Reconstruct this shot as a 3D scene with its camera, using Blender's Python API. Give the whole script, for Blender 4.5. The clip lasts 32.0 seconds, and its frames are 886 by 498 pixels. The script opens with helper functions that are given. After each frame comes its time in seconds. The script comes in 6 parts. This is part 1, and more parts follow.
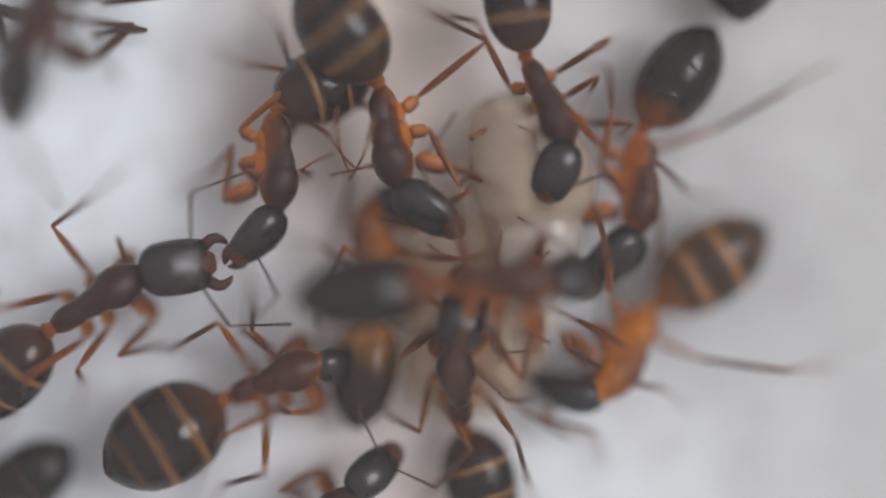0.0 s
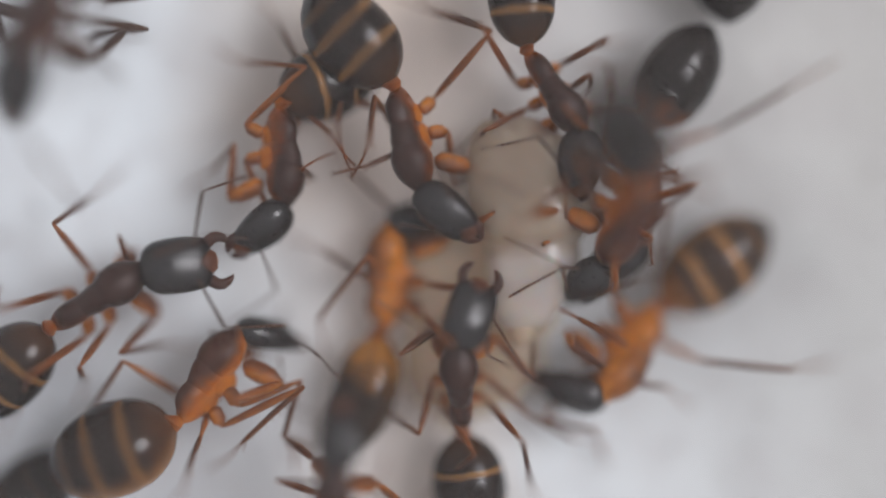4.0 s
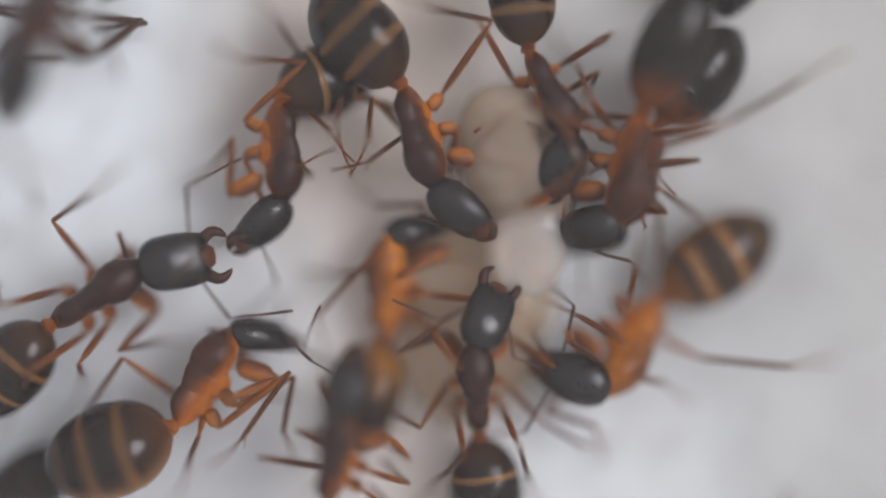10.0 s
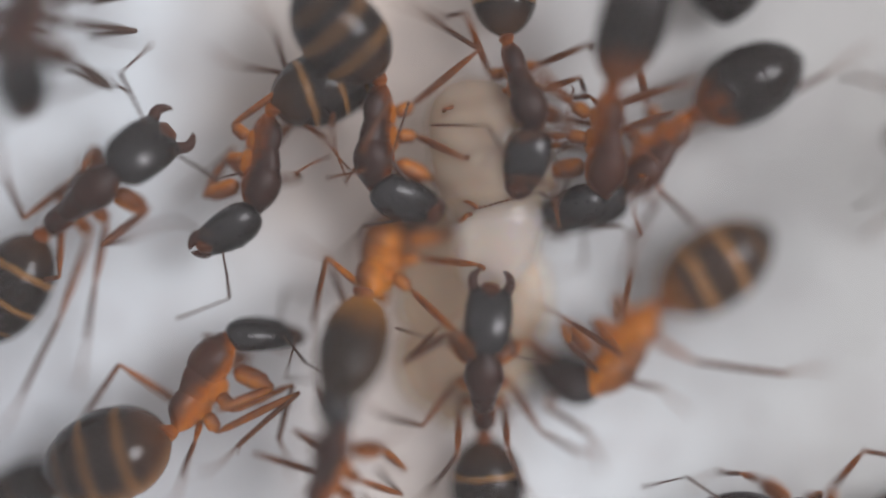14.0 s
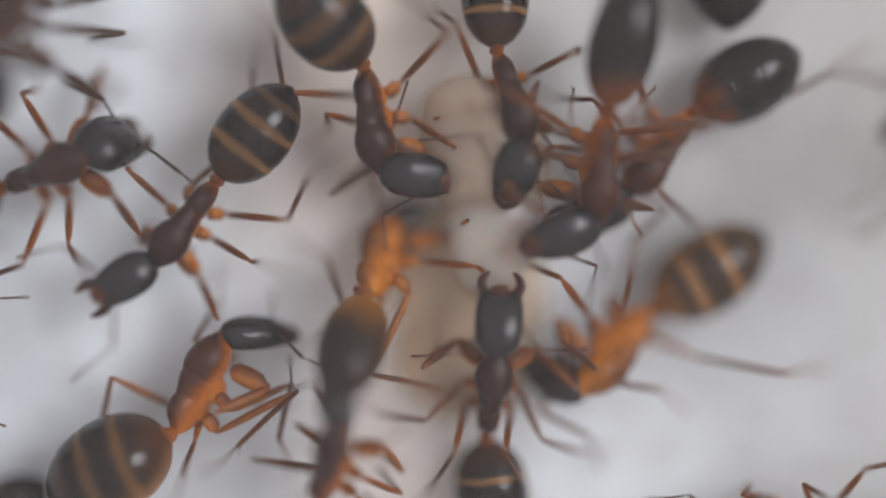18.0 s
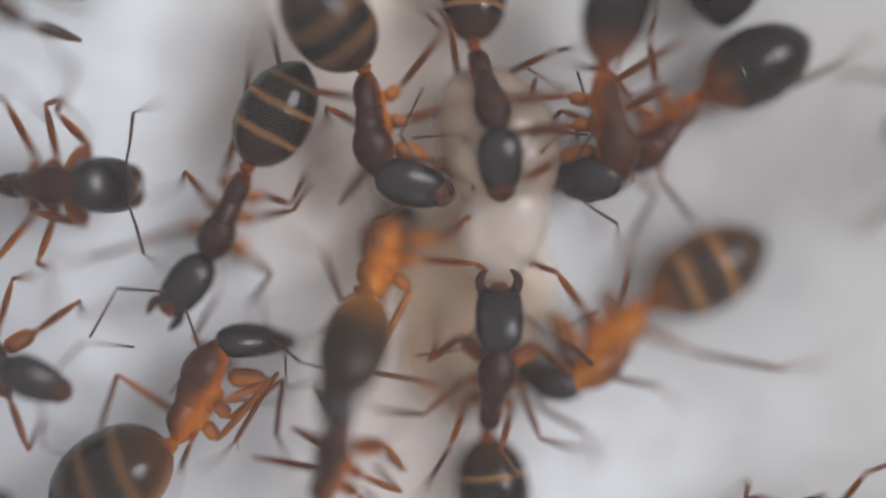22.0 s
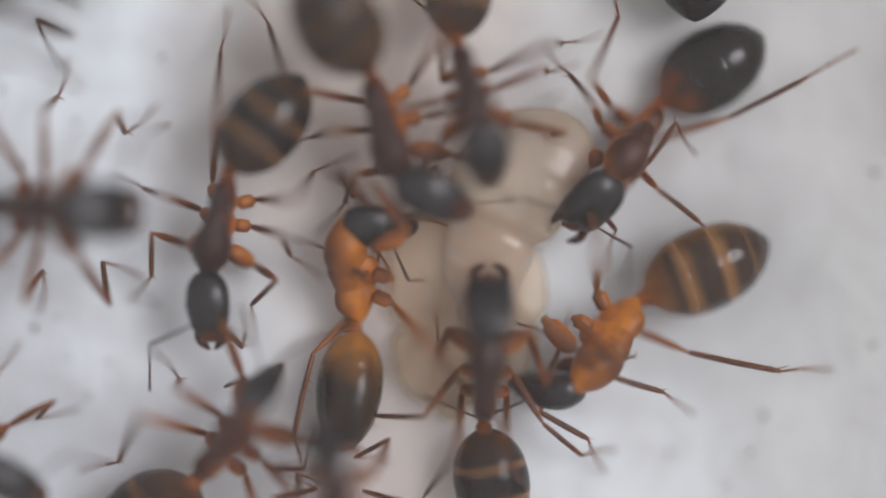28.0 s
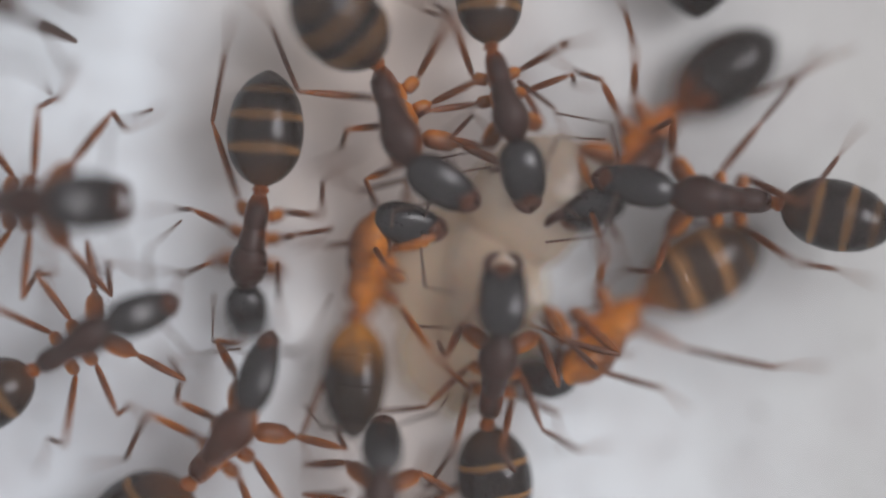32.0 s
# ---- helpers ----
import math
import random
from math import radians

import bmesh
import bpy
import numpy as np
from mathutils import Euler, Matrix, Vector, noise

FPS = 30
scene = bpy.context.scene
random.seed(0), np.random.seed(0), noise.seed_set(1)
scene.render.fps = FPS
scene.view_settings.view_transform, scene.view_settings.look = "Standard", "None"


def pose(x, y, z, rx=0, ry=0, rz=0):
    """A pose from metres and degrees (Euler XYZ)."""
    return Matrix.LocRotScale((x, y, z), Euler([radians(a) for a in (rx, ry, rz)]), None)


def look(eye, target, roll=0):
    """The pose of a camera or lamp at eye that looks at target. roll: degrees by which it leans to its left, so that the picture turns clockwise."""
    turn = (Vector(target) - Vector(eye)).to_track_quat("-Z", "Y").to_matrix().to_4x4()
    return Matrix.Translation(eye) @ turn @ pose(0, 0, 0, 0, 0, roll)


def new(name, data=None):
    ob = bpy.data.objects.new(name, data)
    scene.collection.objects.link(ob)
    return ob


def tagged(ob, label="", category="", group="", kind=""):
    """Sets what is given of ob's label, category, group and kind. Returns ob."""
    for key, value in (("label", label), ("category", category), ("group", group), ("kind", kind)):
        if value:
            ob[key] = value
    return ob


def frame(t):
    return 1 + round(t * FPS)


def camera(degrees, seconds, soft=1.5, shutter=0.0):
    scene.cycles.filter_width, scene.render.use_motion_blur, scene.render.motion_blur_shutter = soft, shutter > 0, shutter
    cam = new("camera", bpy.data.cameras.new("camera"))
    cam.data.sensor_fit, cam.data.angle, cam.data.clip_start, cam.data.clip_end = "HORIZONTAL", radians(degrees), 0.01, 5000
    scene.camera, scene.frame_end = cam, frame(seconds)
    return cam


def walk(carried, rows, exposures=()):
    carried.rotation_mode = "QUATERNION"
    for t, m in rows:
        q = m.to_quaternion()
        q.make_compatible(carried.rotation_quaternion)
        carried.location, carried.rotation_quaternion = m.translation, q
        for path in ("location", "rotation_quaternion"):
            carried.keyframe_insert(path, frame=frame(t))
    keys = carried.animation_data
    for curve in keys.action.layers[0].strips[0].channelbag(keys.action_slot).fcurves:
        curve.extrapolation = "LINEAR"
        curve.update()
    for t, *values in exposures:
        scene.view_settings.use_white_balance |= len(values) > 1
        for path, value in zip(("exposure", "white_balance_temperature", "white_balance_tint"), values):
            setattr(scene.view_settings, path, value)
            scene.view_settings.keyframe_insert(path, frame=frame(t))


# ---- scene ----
MM = 0.001

# ---- camera: a macro lens over the nest, hardly moving ----
cam = camera(30.0, 32.0, soft=1.9, shutter=0.5)
cam.data.dof.use_dof = True
cam.data.dof.focus_distance = 0.0498
cam.data.dof.aperture_fstop = 3.9

CAMERA = [
    (0.0, 0.119, 0.119, 52.60),
    (1.0, 0.136, 0.153, 52.60),
    (2.0, 0.102, 0.017, 52.60),
    (3.0, 0.153, 0.187, 52.60),
    (3.5, 0.119, 0.136, 52.60),
    (6.0, -0.000, 0.000, 52.60),
    (9.0, 0.034, -0.017, 52.60),
    (11.0, 0.153, -0.017, 52.60),
    (13.0, 0.085, -0.017, 52.60),
    (14.0, 0.238, 0.204, 52.60),
    (14.5, 0.255, 0.238, 52.60),
    (16.5, 0.153, 0.408, 52.60),
    (17.0, 0.153, 0.323, 52.60),
    (18.0, 0.238, 0.204, 52.60),
    (19.0, 0.204, 0.238, 52.60),
    (21.0, 0.323, 0.136, 52.60),
    (23.0, 0.306, 0.051, 52.60),
    (25.0, 0.374, 0.068, 52.60),
    (25.5, 0.374, 0.085, 52.60),
    (27.3, 0.306, 0.136, 51.35),
    (28.2, 0.306, 0.136, 51.35),
    (29.0, 0.306, 0.136, 51.85),
    (30.0, 0.289, 0.136, 52.20),
    (32.0, 0.289, 0.102, 52.20),
]


def camera_rows():
    return [(t, pose(x * MM, y * MM, z * MM)) for t, x, y, z in CAMERA]


walk(cam, camera_rows(), exposures=[(0.0, 0.06), (9.0, 0.07), (14.0, 0.11), (25.0, 0.11), (28.0, 0.07), (30.0, 0.04), (32.0, 0.04)])

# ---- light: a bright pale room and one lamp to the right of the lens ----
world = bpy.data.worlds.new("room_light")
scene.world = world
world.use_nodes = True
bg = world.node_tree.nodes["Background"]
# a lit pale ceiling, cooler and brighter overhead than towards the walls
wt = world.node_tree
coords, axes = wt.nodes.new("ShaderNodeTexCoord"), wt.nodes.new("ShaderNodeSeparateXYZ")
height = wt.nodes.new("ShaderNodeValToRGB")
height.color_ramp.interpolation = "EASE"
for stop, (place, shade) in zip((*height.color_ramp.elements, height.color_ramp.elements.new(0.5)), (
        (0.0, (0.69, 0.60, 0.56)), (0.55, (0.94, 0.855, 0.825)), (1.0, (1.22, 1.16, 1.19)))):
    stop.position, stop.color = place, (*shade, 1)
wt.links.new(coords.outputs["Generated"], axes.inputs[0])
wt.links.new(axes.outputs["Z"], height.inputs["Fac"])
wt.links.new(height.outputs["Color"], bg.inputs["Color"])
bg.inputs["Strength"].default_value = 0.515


def lamp(name, place, target, size, watts, colour):
    data = bpy.data.lights.new(name, "AREA")
    data.shape, data.size, data.energy, data.color = "DISK", size, watts, colour
    ob = new(name, data)
    ob.matrix_world = look(place, target)
    return ob


lamp("desk_lamp", (0.190, 0.050, 0.235), (0, 0, 0), 0.16, 0.56, (0.975, 0.955, 1.0))


# ---- materials ----
class Nodes:
    def __init__(self, name):
        self.mat = bpy.data.materials.new(name)
        self.mat.use_nodes = True
        self.tree = self.mat.node_tree
        self.bsdf = self.tree.nodes["Principled BSDF"]

    def node(self, kind, **inputs):
        n = self.tree.nodes.new(kind)
        for key, value in inputs.items():
            n.inputs[key.replace("_", " ")].default_value = value
        return n

    def link(self, a, b):
        self.tree.links.new(a, b)

    def noise(self, scale, detail=3.0, rough=0.55, coords="Object"):
        tc = self.node("ShaderNodeTexCoord")
        n = self.node("ShaderNodeTexNoise", Scale=scale, Detail=detail, Roughness=rough)
        self.link(tc.outputs[coords], n.inputs["Vector"])
        return n.outputs["Fac"]

    def ramp(self, fac, stops):
        n = self.node("ShaderNodeValToRGB")
        e = n.color_ramp.elements
        while len(e) < len(stops):
            e.new(0.5)
        for el, (p, c) in zip(e, stops):
            el.position, el.color = p, (*c, 1)
        self.link(fac, n.inputs["Fac"])
        return n.outputs["Color"]

    def mix(self, fac, a, b, kind="MIX"):
        n = self.node("ShaderNodeMix")
        n.data_type, n.blend_type = "RGBA", kind
        for sock, v in ((n.inputs[0], fac), (n.inputs[6], a), (n.inputs[7], b)):
            if isinstance(v, bpy.types.NodeSocket):
                self.link(v, sock)
            elif isinstance(v, tuple):
                sock.default_value = (*v, 1)
            else:
                sock.default_value = v
        return n.outputs[2]

    def maths(self, op, a, b=0.0):
        n = self.node("ShaderNodeMath")
        n.operation = op
        for i, v in enumerate((a, b)):
            if isinstance(v, bpy.types.NodeSocket):
                self.link(v, n.inputs[i])
            else:
                n.inputs[i].default_value = v
        return n.outputs[0]

    def axis(self, name, coords="Object"):
        tc = self.node("ShaderNodeTexCoord")
        s = self.node("ShaderNodeSeparateXYZ")
        self.link(tc.outputs[coords], s.inputs[0])
        return s.outputs[name]

    def bump(self, height, strength, distance):
        b = self.node("ShaderNodeBump", Strength=strength, Distance=distance)
        self.link(height, b.inputs["Height"])
        self.link(b.outputs["Normal"], self.bsdf.inputs["Normal"])

    def rand(self):
        return self.node("ShaderNodeObjectInfo").outputs["Random"]

    def done(self, colour=None, rough=0.4, sss=0.0, radius=(0.5, 0.25, 0.12), scale=0.4 * MM, spec=0.5):
        i = self.bsdf.inputs
        if colour is not None:
            if isinstance(colour, tuple):
                i["Base Color"].default_value = (*colour, 1)
            else:
                self.link(colour, i["Base Color"])
        if isinstance(rough, float):
            i["Roughness"].default_value = rough
        else:
            self.link(rough, i["Roughness"])
        i["Specular IOR Level"].default_value = spec
        if sss:
            i["Subsurface Weight"].default_value = sss
            i["Subsurface Radius"].default_value = radius
            i["Subsurface Scale"].default_value = scale
        return self.mat


def chitin(name, dark, light, z_low, z_high, rough, sss=0.0, patch=0.25, blot=0.5, spec=0.5, relief=0.35):
    """Shell that is darker on the back than on the flanks, mottled, with fine pitting and a worn gloss."""
    m = Nodes(name)
    z = m.maths("DIVIDE", m.maths("SUBTRACT", m.axis("Z"), z_low * MM), (z_high - z_low) * MM)
    z = m.maths("ADD", z, m.maths("MULTIPLY", m.maths("SUBTRACT", m.noise(1400.0), 0.5), patch * 2))
    z = m.maths("ADD", z, m.maths("MULTIPLY", m.maths("SUBTRACT", m.rand(), 0.5), 0.3))
    base = m.ramp(z, [(0.0, light), (1.0, dark)])
    deep = tuple(c * 0.45 for c in dark)
    stain = m.ramp(m.noise(2300.0, 4.0, 0.65), [(0.42, (0, 0, 0)), (0.66, (1, 1, 1))])
    base = m.mix(m.maths("MULTIPLY", stain, blot), base, deep)
    base = m.mix(m.maths("MULTIPLY", m.noise(15000.0, 2.0), 0.35), base, deep)
    m.bump(m.maths("ADD", m.noise(26000.0, 3.0), m.maths("MULTIPLY", m.noise(6500.0, 2.0), 2.2)), relief, 0.026 * MM)
    gloss = m.maths("ADD", m.maths("MULTIPLY", m.noise(5200.0, 3.0), 0.22), rough - 0.09)
    return m.done(base, gloss, sss, spec=spec)


HEAD = chitin("head_shell", (0.0085, 0.0075, 0.009), (0.026, 0.013, 0.011), -0.45, 0.15, 0.23, spec=0.55, relief=0.16)
CLYPEUS = chitin("clypeus_shell", (0.060, 0.020, 0.010), (0.20, 0.062, 0.016), -0.34, 0.22, 0.38, spec=0.3)
THORAX = chitin("thorax_shell", (0.062, 0.017, 0.006), (0.56, 0.165, 0.011), -0.22, 0.32, 0.27, 0.25, patch=0.5, spec=0.28)
DARK_THORAX = chitin("dark_thorax_shell", (0.036, 0.012, 0.007), (0.40, 0.105, 0.010), -0.52, 0.20, 0.26, 0.08, patch=0.55, blot=0.65, spec=0.28)
PETIOLE = chitin("petiole_shell", (0.21, 0.056, 0.008), (0.58, 0.185, 0.012), -0.6, 0.2, 0.36, 0.3, spec=0.3)
LEG = chitin("leg_shell", (0.19, 0.056, 0.010), (0.52, 0.180, 0.022), -0.16, 0.15, 0.34, 0.35, spec=0.32)
SHANK = chitin("shank_shell", (0.075, 0.025, 0.009), (0.26, 0.08, 0.012), -0.1, 0.10, 0.34, 0.2, spec=0.35)
DARK_LEG = chitin("dark_leg_shell", (0.115, 0.034, 0.009), (0.44, 0.135, 0.013), -0.16, 0.15, 0.32, 0.25, spec=0.35)
JAW = chitin("jaw_shell", (0.040, 0.014, 0.009), (0.095, 0.030, 0.012), -0.2, 0.2, 0.36, spec=0.25)
FEELER = chitin("feeler_shell", (0.05, 0.024, 0.015), (0.12, 0.046, 0.018), -0.1, 0.1, 0.45)
EYE = chitin("eye_shell", (0.012, 0.011, 0.012), (0.02, 0.016, 0.016), -0.2, 0.2, 0.2)


def gaster_shell(name, front, dark, band, belly_colour, belly_mix, collar=0.14, belly_top=0.5, wide=1.0, gloss_low=0.12, fade=0.0):
    """Black-brown plates, each with a pale yellowish band at its hind edge and a paler belly."""
    m = Nodes(name)
    x = m.maths("MULTIPLY", m.axis("X"), -1.0 / MM)
    wob = m.maths("MULTIPLY", m.maths("SUBTRACT", m.noise(1100.0), 0.5), 0.24)
    x = m.maths("ADD", x, wob)
    stops = [
        (0.0, front), (collar, tuple((a + c) / 2 for a, c in zip(front, dark))), (0.295 - 0.033 * wide, dark), (0.295 - 0.007 * wide, band), (0.295 + 0.007 * wide, band), (0.295 + 0.045 * wide, dark),
        (0.574 - 0.026 * wide, dark), (0.574 - 0.007 * wide, band), (0.574 + 0.006 * wide, band), (0.574 + 0.038 * wide, dark), (0.775, dark), (0.795, tuple(c * 0.55 for c in band)), (0.82, dark)]
    if fade:  # no bands, only a slow change from a pale front to dark plates
        x = m.maths("ADD", x, m.maths("MULTIPLY", m.maths("SUBTRACT", m.noise(900.0, 2.0), 0.5), 1.5))
        stops = [(0.0, front), (fade * 0.3, front), (fade * 0.65, tuple((a + 2 * c) / 3 for a, c in zip(front, dark))), (fade, dark)]
    base = m.ramp(m.maths("DIVIDE", x, 3.6), stops)
    belly = m.ramp(m.maths("ADD", m.maths("DIVIDE", m.axis("Z"), 2 * MM), 0.5), [(belly_top - 0.32, (1, 1, 1)), (belly_top, (0, 0, 0))])
    base = m.mix(m.maths("MULTIPLY", belly, belly_mix), base, belly_colour)
    fleck = m.ramp(m.noise(3200.0, 4.0, 0.65), [(0.45, (0, 0, 0)), (0.7, (1, 1, 1))])
    base = m.mix(m.maths("MULTIPLY", fleck, 0.45), base, tuple(c * 0.5 for c in dark))
    m.bump(m.maths("ADD", m.noise(12000.0, 2.0), m.maths("MULTIPLY", m.noise(4200.0, 2.0), 1.6)), 0.06, 0.022 * MM)
    gloss = m.maths("ADD", m.maths("MULTIPLY", m.noise(4200.0, 3.0), 0.12), gloss_low - 0.03)
    return m.done(base, gloss, 0.08, spec=0.30)


GASTER = gaster_shell("gaster_shell", (0.060, 0.026, 0.011), (0.011, 0.0065, 0.005), (0.25, 0.128, 0.045), (0.20, 0.09, 0.025), 0.5, wide=1.0)
BLACK_GASTER = gaster_shell("black_gaster_shell", (0.05, 0.020, 0.011), (0.009, 0.006, 0.005), (0.026, 0.015, 0.009), (0.12, 0.05, 0.02), 0.5, gloss_low=0.16)
RUSTY_GASTER = gaster_shell("rusty_gaster_shell", (0.17, 0.052, 0.013), (0.009, 0.006, 0.005), (0.026, 0.015, 0.009), (0.10, 0.04, 0.015), 0.4, gloss_low=0.14, fade=0.27)
GINGER_GASTER = gaster_shell("ginger_gaster_shell", (0.32, 0.125, 0.022), (0.036, 0.019, 0.010), (0.22, 0.110, 0.040), (0.28, 0.130, 0.032), 0.6, 0.12, wide=2.2)
AMBER_GASTER = gaster_shell("amber_gaster_shell", (0.085, 0.034, 0.012), (0.014, 0.008, 0.006), (0.19, 0.092, 0.030), (0.32, 0.135, 0.026), 0.9, belly_top=0.58, wide=1.15)
CALLOW_GASTER = gaster_shell("callow_gaster_shell", (0.36, 0.15, 0.020), (0.020, 0.011, 0.006), (0.05, 0.032, 0.012), (0.26, 0.11, 0.02), 0.12, 0.27, fade=0.46)
CALLOW_THORAX = chitin("callow_thorax_shell", (0.10, 0.030, 0.008), (0.62, 0.21, 0.014), -0.05, 0.58, 0.34, 0.35, spec=0.28)


def larva_skin(name, back, belly, clearness, wetness, wrinkles=0.2):
    """Wet translucent skin."""
    m = Nodes(name)
    base = m.ramp(m.noise(700.0), [(0.3, tuple(c * 0.93 for c in back)), (0.7, back)])
    gut = m.ramp(m.maths("ADD", m.maths("DIVIDE", m.axis("Y"), 3 * MM), 0.5), [(0.12, (1, 1, 1)), (0.36, (0, 0, 0))])
    upper = m.ramp(m.maths("ADD", m.maths("DIVIDE", m.axis("Z"), 2 * MM), 0.5), [(0.2, (0, 0, 0)), (0.5, (1, 1, 1))])
    base = m.mix(m.maths("MULTIPLY", gut, upper), base, belly)
    # fine creases across the body
    tc, fold = m.node("ShaderNodeTexCoord"), m.node("ShaderNodeMapping", Scale=(900, 3600, 900))
    crease = m.node("ShaderNodeTexNoise", Scale=1.0, Detail=3.0)
    m.link(tc.outputs["Object"], fold.inputs["Vector"])
    m.link(fold.outputs[0], crease.inputs["Vector"])
    film = m.maths("ADD", m.noise(800.0, 2.0), m.maths("MULTIPLY", crease.outputs["Fac"], wrinkles))
    film = m.maths("ADD", film, m.maths("MULTIPLY", m.noise(2300.0, 1.0), wrinkles * 0.9))
    m.bump(film, 0.45, 0.16 * MM)
    m.done(base, 0.2, 1.0, (1.0, 0.72, 0.5), 1.1 * MM)
    clear = m.node("ShaderNodeBsdfTransparent", Color=(0.97, 0.93, 0.86, 1))
    mix = m.node("ShaderNodeMixShader", Fac=clearness)
    m.link(m.bsdf.outputs[0], mix.inputs[1])
    m.link(clear.outputs[0], mix.inputs[2])
    # a film of moisture over it all
    wet = m.node("ShaderNodeBsdfGlossy", Roughness=0.09)
    edge = m.node("ShaderNodeFresnel", IOR=1.5)
    for n in (wet, edge):
        m.link(m.bsdf.inputs["Normal"].links[0].from_socket, n.inputs["Normal"])
    coat = m.node("ShaderNodeMixShader")
    m.link(m.maths("MULTIPLY", edge.outputs[0], wetness), coat.inputs[0])
    m.link(mix.outputs[0], coat.inputs[1])
    m.link(wet.outputs[0], coat.inputs[2])
    m.link(coat.outputs[0], m.tree.nodes["Material Output"].inputs["Surface"])
    return m.mat


LARVA = larva_skin("larva_skin", (0.60, 0.485, 0.38), (0.74, 0.70, 0.68), 0.58, 0.32)
DULL_LARVA = larva_skin("dull_larva_skin", (0.74, 0.60, 0.47), (0.74, 0.605, 0.48), 0.6, 0.02, 0.04)


CRUMB = chitin("soil_crumb", (0.05, 0.04, 0.035), (0.10, 0.08, 0.07), -0.1, 0.1, 0.8)


def plaster():
    """White plaster, soiled brown where the ants crowd, with specks, pits and shade put into its colour."""
    m = Nodes("soiled_shaded_plaster")
    x, y = m.maths("DIVIDE", m.axis("X"), MM), m.maths("DIVIDE", m.axis("Y"), MM)
    n = m.maths("SUBTRACT", m.noise(190.0, 4.0), 0.5)
    # brown soil and the crowd's shade in one tint, from the far side inwards, with a clean pale margin to the left
    edge = m.ramp(m.maths("DIVIDE", m.maths("ADD", m.maths("ADD", x, 9.0), m.maths("MULTIPLY", n, 4.5)), 3.0), [(0.0, (0, 0, 0)), (1.0, (1, 1, 1))])
    far = m.ramp(m.maths("DIVIDE", m.maths("ADD", m.maths("ADD", y, 3.8), m.maths("MULTIPLY", n, 7.0)), 9.0), [(0.0, (0.12, 0.12, 0.12)), (1.0, (1, 1, 1))])
    fade = m.ramp(m.maths("DIVIDE", m.maths("ADD", m.maths("ADD", x, 3.6), m.maths("MULTIPLY", n, 4.0)), 4.0), [(0.0, (1, 1, 1)), (1.0, (0.62, 0.62, 0.62))])
    base = m.mix(m.maths("MULTIPLY", m.maths("MULTIPLY", m.maths("MULTIPLY", edge, far), fade), 0.68), (0.775, 0.85, 0.895), (0.44, 0.365, 0.30))
    # tan strip down the middle, soil and soft brown shade in one colour
    d = m.maths("ABSOLUTE", m.maths("ADD", m.maths("ADD", x, 1.1), m.maths("MULTIPLY", n, 5.0)))
    strip = m.ramp(m.maths("DIVIDE", d, 4.7), [(0.25, (1, 1, 1)), (1.0, (0, 0, 0))])
    base = m.mix(m.maths("MULTIPLY", strip, 0.6), base, (0.80, 0.68, 0.58))
    # greyer to the right: vignetting and light falloff put into the colour
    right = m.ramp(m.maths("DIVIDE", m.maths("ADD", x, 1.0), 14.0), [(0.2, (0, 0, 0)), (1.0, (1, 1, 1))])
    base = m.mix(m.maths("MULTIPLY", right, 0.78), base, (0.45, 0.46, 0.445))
    # faint brown band at the lower left, the ants' shadow painted in
    low = m.ramp(m.maths("DIVIDE", m.maths("ADD", y, 0.5), -3.0), [(0.0, (0, 0, 0)), (1.0, (1, 1, 1))])
    side = m.ramp(m.maths("DIVIDE", m.maths("ABSOLUTE", m.maths("ADD", m.maths("ADD", x, 8.2), m.maths("MULTIPLY", n, 5.0))), 3.2), [(0.3, (1, 1, 1)), (1.0, (0, 0, 0))])
    base = m.mix(m.maths("MULTIPLY", m.maths("MULTIPLY", low, side), 0.12), base, (0.46, 0.385, 0.33))
    # grey corner shade painted into the colour, low on the clean side
    corner_shade = m.ramp(m.maths("DIVIDE", m.maths("ADD", m.maths("ADD", m.maths("ADD", x, m.maths("MULTIPLY", y, 0.9)), 15.0), m.maths("MULTIPLY", n, 12.0)), 5.0), [(0.0, (1, 1, 1)), (1.0, (0, 0, 0))])
    base = m.mix(m.maths("MULTIPLY", corner_shade, 0.5), base, (0.47, 0.50, 0.54))
    blot = m.ramp(m.noise(560.0, 6.0, 0.62), [(0.42, (0, 0, 0)), (0.66, (1, 1, 1))])
    base = m.mix(m.maths("MULTIPLY", blot, 0.32), base, (0.42, 0.41, 0.42))
    tc = m.node("ShaderNodeTexCoord")
    v = m.node("ShaderNodeTexVoronoi", Scale=420.0, Randomness=1.0)
    m.link(tc.outputs["Object"], v.inputs["Vector"])
    speck = m.ramp(v.outputs["Distance"], [(0.03, (1, 1, 1)), (0.075, (0, 0, 0))])
    base = m.mix(m.maths("MULTIPLY", speck, 0.8), base, (0.10, 0.08, 0.07))
    m.bump(m.noise(1500.0, 6.0), 0.8, 0.16 * MM)
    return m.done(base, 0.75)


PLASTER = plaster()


def glass():
    m = Nodes("cover_glass")
    t = m.node("ShaderNodeBsdfTransparent")
    g = m.node("ShaderNodeBsdfGlossy", Roughness=0.02)
    mix = m.node("ShaderNodeMixShader", Fac=0.031)
    m.link(t.outputs[0], mix.inputs[1])
    m.link(g.outputs[0], mix.inputs[2])
    m.link(mix.outputs[0], m.tree.nodes["Material Output"].inputs["Surface"])
    return m.mat


GLASS = glass()


